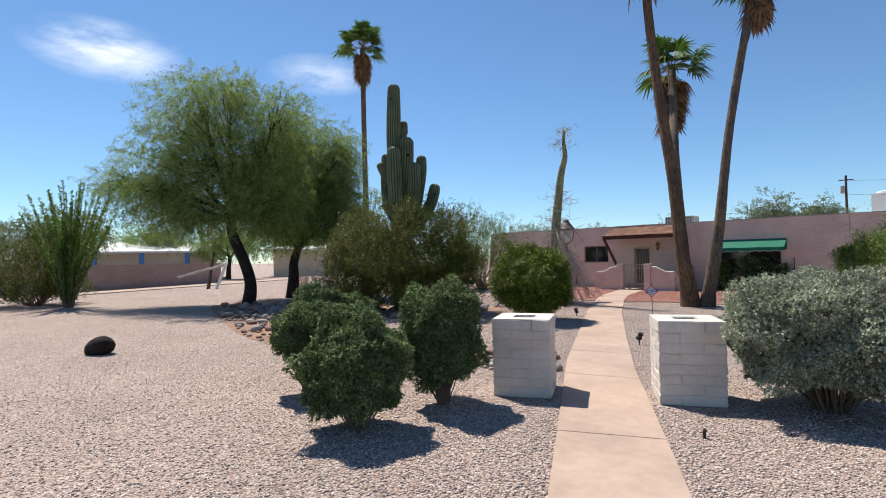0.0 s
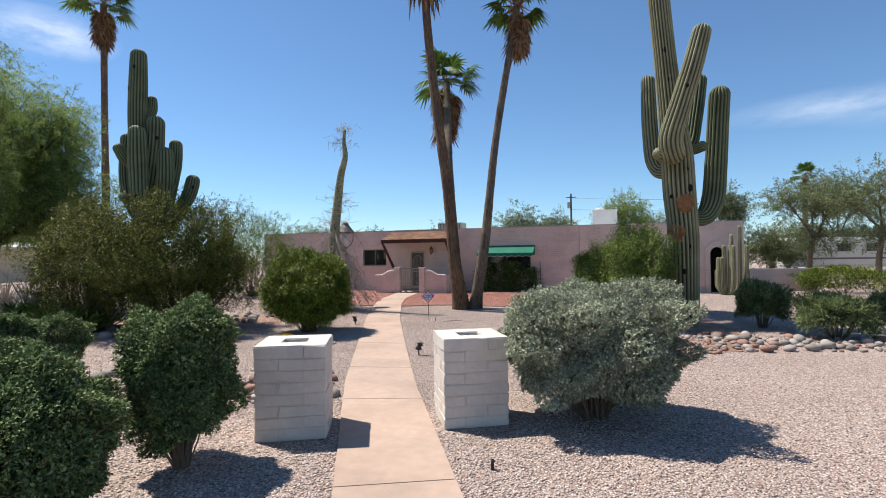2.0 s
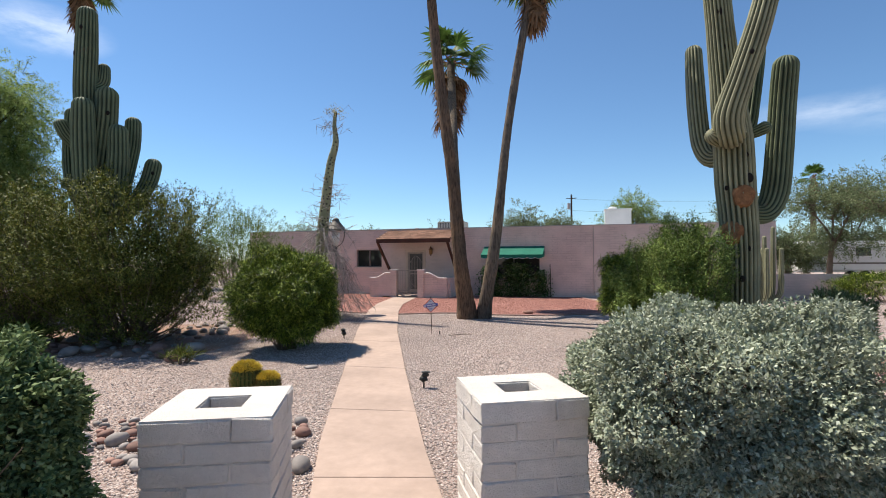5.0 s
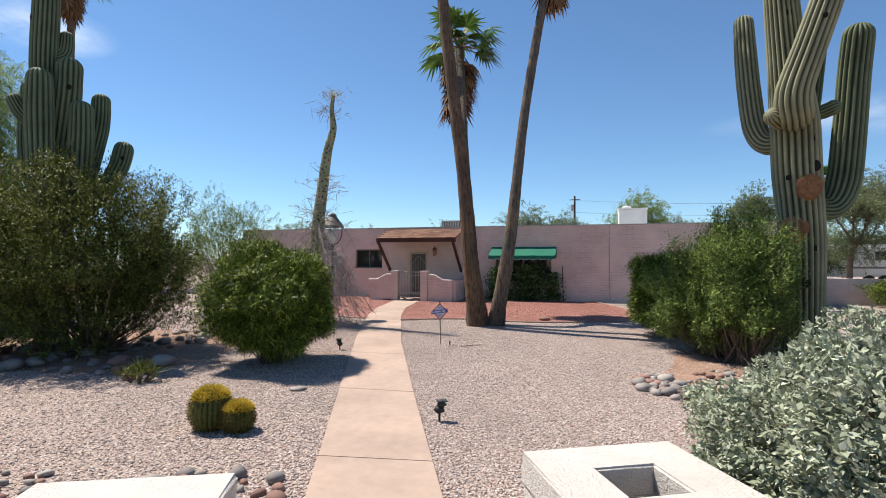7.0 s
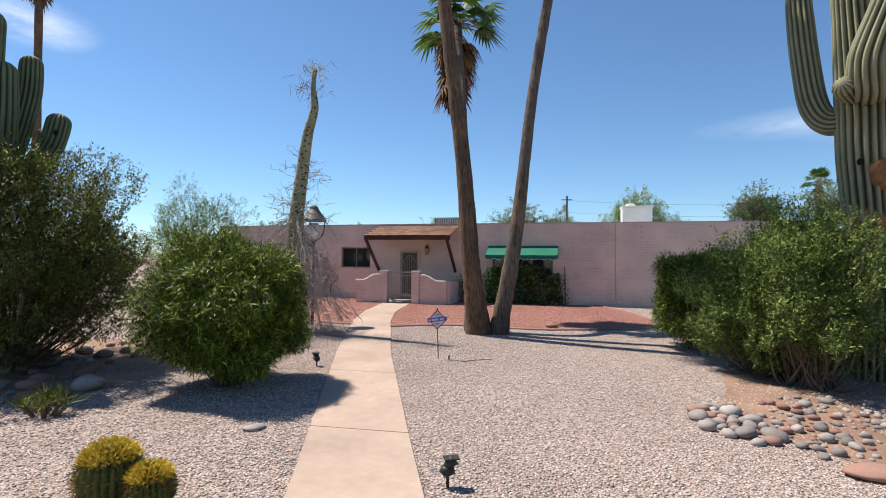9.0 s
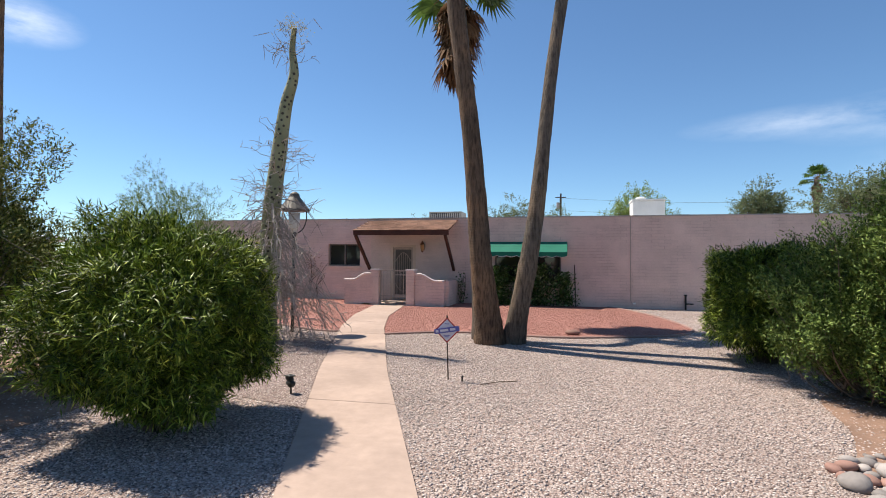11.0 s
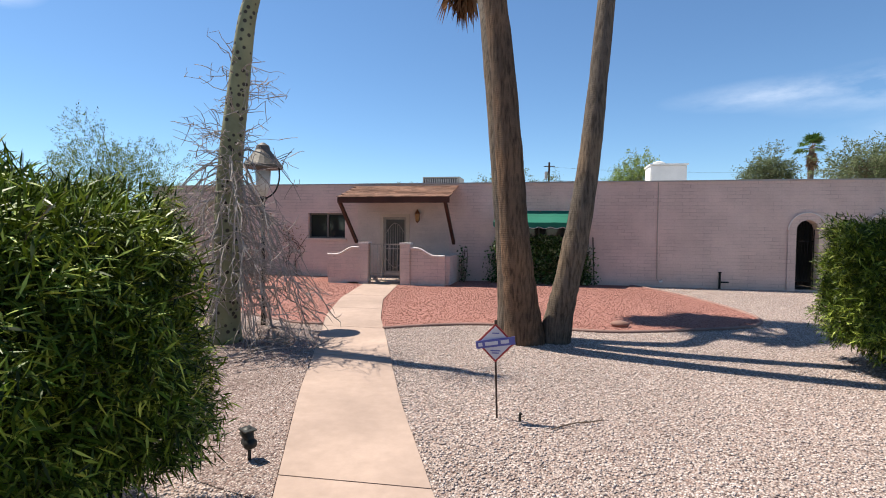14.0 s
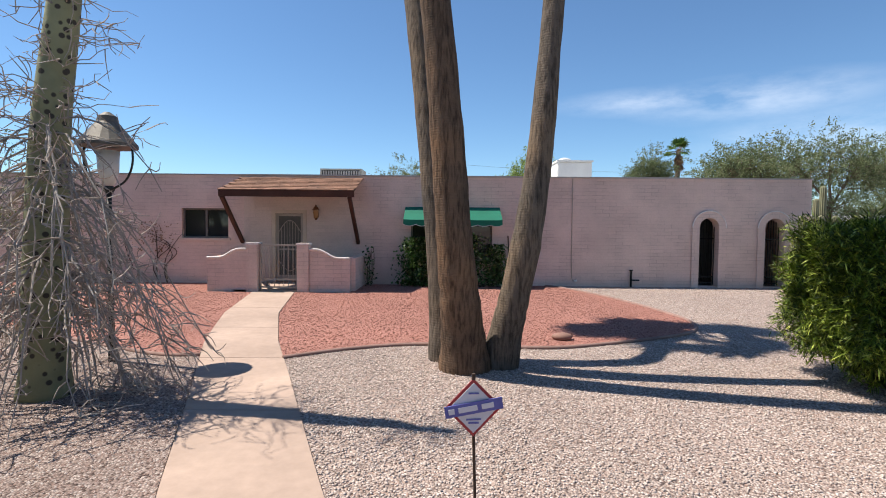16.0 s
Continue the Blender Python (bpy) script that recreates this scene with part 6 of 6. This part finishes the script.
rock_bed("river stones in a strip behind the sage bushes", [(-5.9, 6.3), (-4.8, 6.5), (-4.5, 7.3), (-5.0, 7.9), (-5.9, 7.5)], 80, 0.07, 0.25, 308)
rock_bed("river stones under the mesquites", [(-5.9, 6.3), (-9.0, 5.95), (-13.6, 7.4), (-18.5, 9.6), (-17.5, 13.0), (-12.5, 10.6), (-8.6, 8.0), (-6.2, 7.3)], 290, 0.09, 0.33, 303)
fs = tagged(part("flat_stone", ROCKS[5].copy(), None), "flat dark red stone at the edge of the rock bed", "rock")
fs.location, fs.scale, fs.rotation_euler = (0.62, 11.12, 0.03), (0.5, 0.36, 0.2), (0, 0, 0.3)
ps = tagged(part("pale_stone", ROCKS[1].copy(), None), "pale flat stone half sunk in the gravel", "rock")
ps.location, ps.scale, ps.rotation_euler = (-4.62, 10.65, 0.015), (0.22, 0.17, 0.1), (0, 0, 0.8)
# third patch darkens the ground beneath the mesquites, standing in for their shade
for k, outline in enumerate(([(-0.2, 12.7), (0.35, 11.7), (1.1, 11.2), (2.6, 11.5), (3.3, 12.4), (3.2, 15.6), (1.6, 15.8), (0.5, 15.0), (0.2, 13.7)], [(-12.5, 9.8), (-9.5, 10.3), (-7.4, 11.0), (-7.6, 13.2), (-9.5, 14.6), (-12.4, 13.6), (-13.6, 11.5)], [(-6.4, 6.5), (-9.0, 6.0), (-13.6, 7.4), (-18.6, 9.5), (-17.6, 12.6), (-13.8, 11.3), (-12.6, 9.7), (-8.6, 7.9)])):
    ring = smooth_path([(x, y, 0) for x, y in outline + outline[:1]], 5)[:-1]
    bm = bmesh.new()
    bm.faces.new([bm.verts.new((x, y, 0.006)) for x, y, _ in ring])
    part("ground_soil_shade_" + str(k + 1), bm, M["soil"], None, "red-brown ground patch, bare soil and painted shade under the plants", kind="structure")
rock_bed("pale stones around the olive bush", [(-12.4, 9.6), (-9.0, 10.2), (-6.9, 10.5), (-7.3, 11.4), (-8.6, 12.1), (-8.4, 15.5), (-9.6, 16.0), (-10.2, 13.0), (-12.5, 11.0)], 110, 0.12, 0.4, 304)
lv = tagged(part("lava_rock", ROCKS[0].copy(), None), "jagged black lava rock lying on the gravel", "rock")
lv.data.materials.clear(); lv.data.materials.append(M["lava"])
lv.location, lv.scale, lv.rotation_euler = (-9.7, 3.5, 0.14), (0.62, 0.5, 0.62), (0.3, -0.25, 0.4)
br = tagged(part("red_rock", ROCKS[5].copy(), None), "small reddish rock beside the palm trunks", "rock")
br.location, br.scale = (-2.35, 19.25, 0.05), (0.32, 0.26, 0.26)

# ---- neighbours and distance ----
g = Geo()
a, b = np.array((-33.0, 3.9)), np.array((-40.6, 19.4))
d = unit(b - a)
nrm = np.array((-d[1], d[0]))
ends = [a - d * 26, b]
q = [ends[0] - nrm * 0.1, ends[1] - nrm * 0.1, ends[1] + nrm * 0.1, ends[0] + nrm * 0.1]
g.add([(*p, -0.05) for p in q] + [(*p, 1.62) for p in q], [(3, 2, 1, 0), (4, 5, 6, 7), (0, 1, 5, 4), (1, 2, 6, 5), (2, 3, 7, 6), (3, 0, 4, 7)])
part("wall_yard_west", g, M["wall_left"], None, "mauve block yard wall along the side lot", kind="structure")
g = Geo()
off = nrm * -2.2
q = [ends[0] + off * 1.3, b + d * 22 + off * 1.3, b + d * 22 + off * 0.15, ends[0] + off * 0.15]
g.add([(*p, 0.004) for p in q] + [(*p, 0.05) for p in q], [(3, 2, 1, 0), (4, 5, 6, 7), (0, 1, 5, 4), (1, 2, 6, 5), (2, 3, 7, 6), (3, 0, 4, 7)])
part("pavement_west", g, M["concrete"], None, "pale concrete strip along the yard wall", kind="structure")


lb = thing("leaning_timber", "weathered grey timbers leaning at the wall's end", "timber", (-31.5, 14.6, 0))
for a, b, r, mt in (((0, 0, 0), (-1.3, 0.9, 2.3), 0.11, "pole"), ((0.5, 0.3, 0), (0.9, 0.8, 1.7), 0.09, "white"), ((-1.6, -1.2, 0.75), (0.9, 0.8, 1.55), 0.08, "flashing")):
    g = Geo(); g.tube([a, b], r, 8); part("board", g, M[mt], lb)


def plain_house(label, at, turn, size, roof_h, wall_mat, posts=0, doors=()):
    h = thing("neighbour_house", label, "house", (*at, 0), "neighbouring houses")
    h.rotation_euler = (0, 0, radians(turn))
    w, dp, z = size
    g = Geo(); g.span(-w / 2, w / 2, 0, dp, 0, z); part("wall", g, M[wall_mat], h)
    g = Geo()
    o = 1.4
    g.add([(-w / 2 - o, -o, z), (w / 2 + o, -o, z), (w / 2 + o, dp + o, z), (-w / 2 - o, dp + o, z), (-w / 2 - o, -o, z + 0.18), (w / 2 + o, -o, z + 0.18), (w / 2 + o, dp + o, z + 0.18), (-w / 2 - o, dp + o, z + 0.18), (-w / 4, dp / 2, z + roof_h), (w / 4, dp / 2, z + roof_h)],
          [(3, 2, 1, 0), (0, 1, 5, 4), (1, 2, 6, 5), (2, 3, 7, 6), (3, 0, 4, 7), (4, 5, 9, 8), (6, 7, 8, 9), (5, 6, 9), (7, 4, 8)])
    part("roof", g, M["rv"], h, "low white roof")
    for k in range(posts):
        g = Geo(); x = -w / 2 + (k + 0.5) * w / posts; g.span(x - 0.2, x + 0.2, -o + 0.1, -o + 0.45, 0, z); part("post", g, M["blue"], h, "blue painted post")
    for x, ww, hh in doors:
        g = Geo(); g.span(x - ww / 2, x + ww / 2, -0.06, -0.002, 0.02, hh); part("garage_door", g, M["rv"], h, "white garage door")
    return h


plain_house("low cream house with white roof and blue posts", (-56.0, 16.5), 62, (16, 9, 2.75), 1.3, "cream", 4)
plain_house("low cream house with a white garage door", (-47.0, 34.5), 48, (12, 8, 2.9), 0.9, "cream", 0, ((3.0, 4.6, 2.4),))


def camper(at, turn):
    c = thing("camper", "white parked camper trailer under the trees", "vehicle", (*at, 0))
    c.rotation_euler = (0, 0, radians(turn))
    bm = bmesh.new()
    bmesh.ops.create_cube(bm, size=1, matrix=Matrix.LocRotScale((0, 0, 1.75), None, (7.2, 2.4, 2.3)))
    bmesh.ops.bevel(bm, geom=bm.edges[:], offset=0.18, segments=3, affect="EDGES")
    part("body", bm, M["rv"], c)
    for x in (-2.4, 0.2, 2.3):
        g = Geo(); g.span(x - 0.5, x + 0.5, -1.225, -1.203, 1.8, 2.4); part("window", g, M["glass"], c)
    g = Geo(); g.span(-3.3, 3.3, -1.215, -1.202, 1.2, 1.32); part("stripe", g, M["frame"], c)
    for x in (-0.6, 0.4):
        g = Geo(); g.tube([(x, -1.15, 0.36), (x, -0.9, 0.36)], 0.36, 16); part("wheel", g, M["rubber"], c)
    return c


camper((17.8, 49.0), 12)
camper((27.5, 51.5), 5)

pole = thing("utility_pole", "dark wooden utility pole with crossarm and transformer", "utility pole", (-4.3, 88.0, 0))
g = Geo(); g.tube([(0, 0, 0), (0, 0, 12.0)], [0.2, 0.14], 8); part("mast", g, M["pole"], pole)
g = Geo(); g.beam((-0.8, 0, 11.4), (0.8, 0, 11.4), 0.1, 0.12); part("crossarm", g, M["pole"], pole)
g = Geo(); g.tube([(-0.4, -0.1, 9.6), (-0.4, -0.1, 10.6)], 0.25, 10); part("transformer", g, M["flashing"], pole)
for z0, x1, y1, z1 in ((11.3, 45, 84, 10.2), (9.4, 45, 80, 8.4)):
    g = Geo(); g.tube(curve((0, 0, z0), (x1, y1 - 88, z1), (0, 0, -1.6), 14), 0.013, 4, cap=False); part("wire", g, M["pole"], pole)

# ---- loose stones over the gravel ----
def scatter(name, label, n, inside, sizes, mat, seed, z0):
    """Angular loose stones lying on the gravel where it is seen near."""
    rng = np.random.default_rng(seed)
    P = inside(rng, n)
    n = len(P)
    oct_ = np.array([(1, 0, 0), (-1, 0, 0), (0, 1, 0), (0, -1, 0), (0, 0, 1), (0, 0, -1)], float)
    tri = np.array([(0, 2, 4), (2, 1, 4), (1, 3, 4), (3, 0, 4), (2, 0, 5), (1, 2, 5), (3, 1, 5), (0, 3, 5)])
    s = rng.uniform(*sizes, n)
    V = oct_[None] * rng.uniform(0.6, 1.35, (n, 6, 1)) * (s[:, None] * np.array((1, 0.8, 0.62)))[:, None]
    a = rng.uniform(0, 2 * math.pi, n)
    tl = rng.normal(size=n) * 0.5
    c, si, ct, st_ = np.cos(a), np.sin(a), np.cos(tl), np.sin(tl)
    y, z = V[..., 1] * ct[:, None] - V[..., 2] * st_[:, None], V[..., 1] * st_[:, None] + V[..., 2] * ct[:, None]
    X = np.stack([V[..., 0] * c[:, None] - y * si[:, None], V[..., 0] * si[:, None] + y * c[:, None], z], -1) + np.c_[P, z0 + s * 0.22][:, None]
    me = bpy.data.meshes.new(name)
    me.vertices.add(6 * n)
    me.vertices.foreach_set("co", X.ravel())
    f = (tri[None] + 6 * np.arange(n)[:, None, None]).astype(np.int32)
    me.loops.add(24 * n)
    me.loops.foreach_set("vertex_index", f.ravel())
    me.polygons.add(8 * n)
    me.polygons.foreach_set("loop_start", np.arange(0, 24 * n, 3, dtype=np.int32))
    me.update(calc_edges=True)
    me.validate()
    me.materials.append(M[mat])
    return tagged(new(name, me), label, "gravel", kind="stuff")


def off_path(rng, n):
    """Spots on both sides of the path, denser near it."""
    y = 1.0 + 17.5 * rng.random(n * 2) ** 1.1
    l, r = np.interp(y, PATH_Y, PATH_L), np.interp(y, PATH_Y, PATH_R)
    d = rng.exponential(2.6, n * 2)
    x = np.where(rng.random(n * 2) < 0.5, l - 0.01 - d, r + 0.01 + d)
    P = np.c_[x, y][:n]
    for cx, cy in ((-2.367, 6.061), (-0.785, 6.884)):
        P = P[(np.abs(P[:, 0] - cx) > 0.5) | (np.abs(P[:, 1] - cy) > 0.5)]
    return P


def on_red(ring):
    poly = np.array(ring)

    def pick(rng, n):
        p = np.c_[rng.uniform(poly[:, 0].min(), poly[:, 0].max(), n * 3), rng.uniform(18, 26.2, n * 3)]
        a, b = poly, np.roll(poly, -1, 0)
        x, y = p[:, :1], p[:, 1:]
        hit = ((a[:, 1] > y) != (b[:, 1] > y)) & (x < (b[:, 0] - a[:, 0]) * (y - a[:, 1]) / (b[:, 1] - a[:, 1] + 1e-9) + a[:, 0])
        return p[hit.sum(1) % 2 == 1][:n]
    return pick


scatter("gravel", "loose pale pink gravel stones", 115000, off_path, (0.007, 0.017), "pebble", 401, 0.0)
def house_side(rng, n):
    """The open gravel towards the house, outside the red beds."""
    p = np.c_[rng.uniform(-5.2, 5.5, n), rng.uniform(13.0, 26.2, n)]
    inside = np.zeros(len(p), bool)
    poly = np.array(ring_r)
    a, b = poly, np.roll(poly, -1, 0)
    x, y = p[:, :1], p[:, 1:]
    hit = ((a[:, 1] > y) != (b[:, 1] > y)) & (x < (b[:, 0] - a[:, 0]) * (y - a[:, 1]) / (b[:, 1] - a[:, 1] + 1e-9) + a[:, 0])
    clear = p[:, 0] > np.interp(p[:, 1], PATH_Y, PATH_R) + 0.02
    return p[(hit.sum(1) % 2 == 0) & clear]


scatter("gravel", "loose pale pink gravel stones near the house", 45000, house_side, (0.008, 0.018), "pebble", 404, 0.0)
scatter("red_gravel", "loose crushed red gravel stones", 13000, on_red(ring_r), (0.010, 0.02), "red_pebble", 402, 0.012)
scatter("red_gravel", "loose crushed red gravel stones", 9000, on_red(ring_l), (0.010, 0.02), "red_pebble", 403, 0.012)
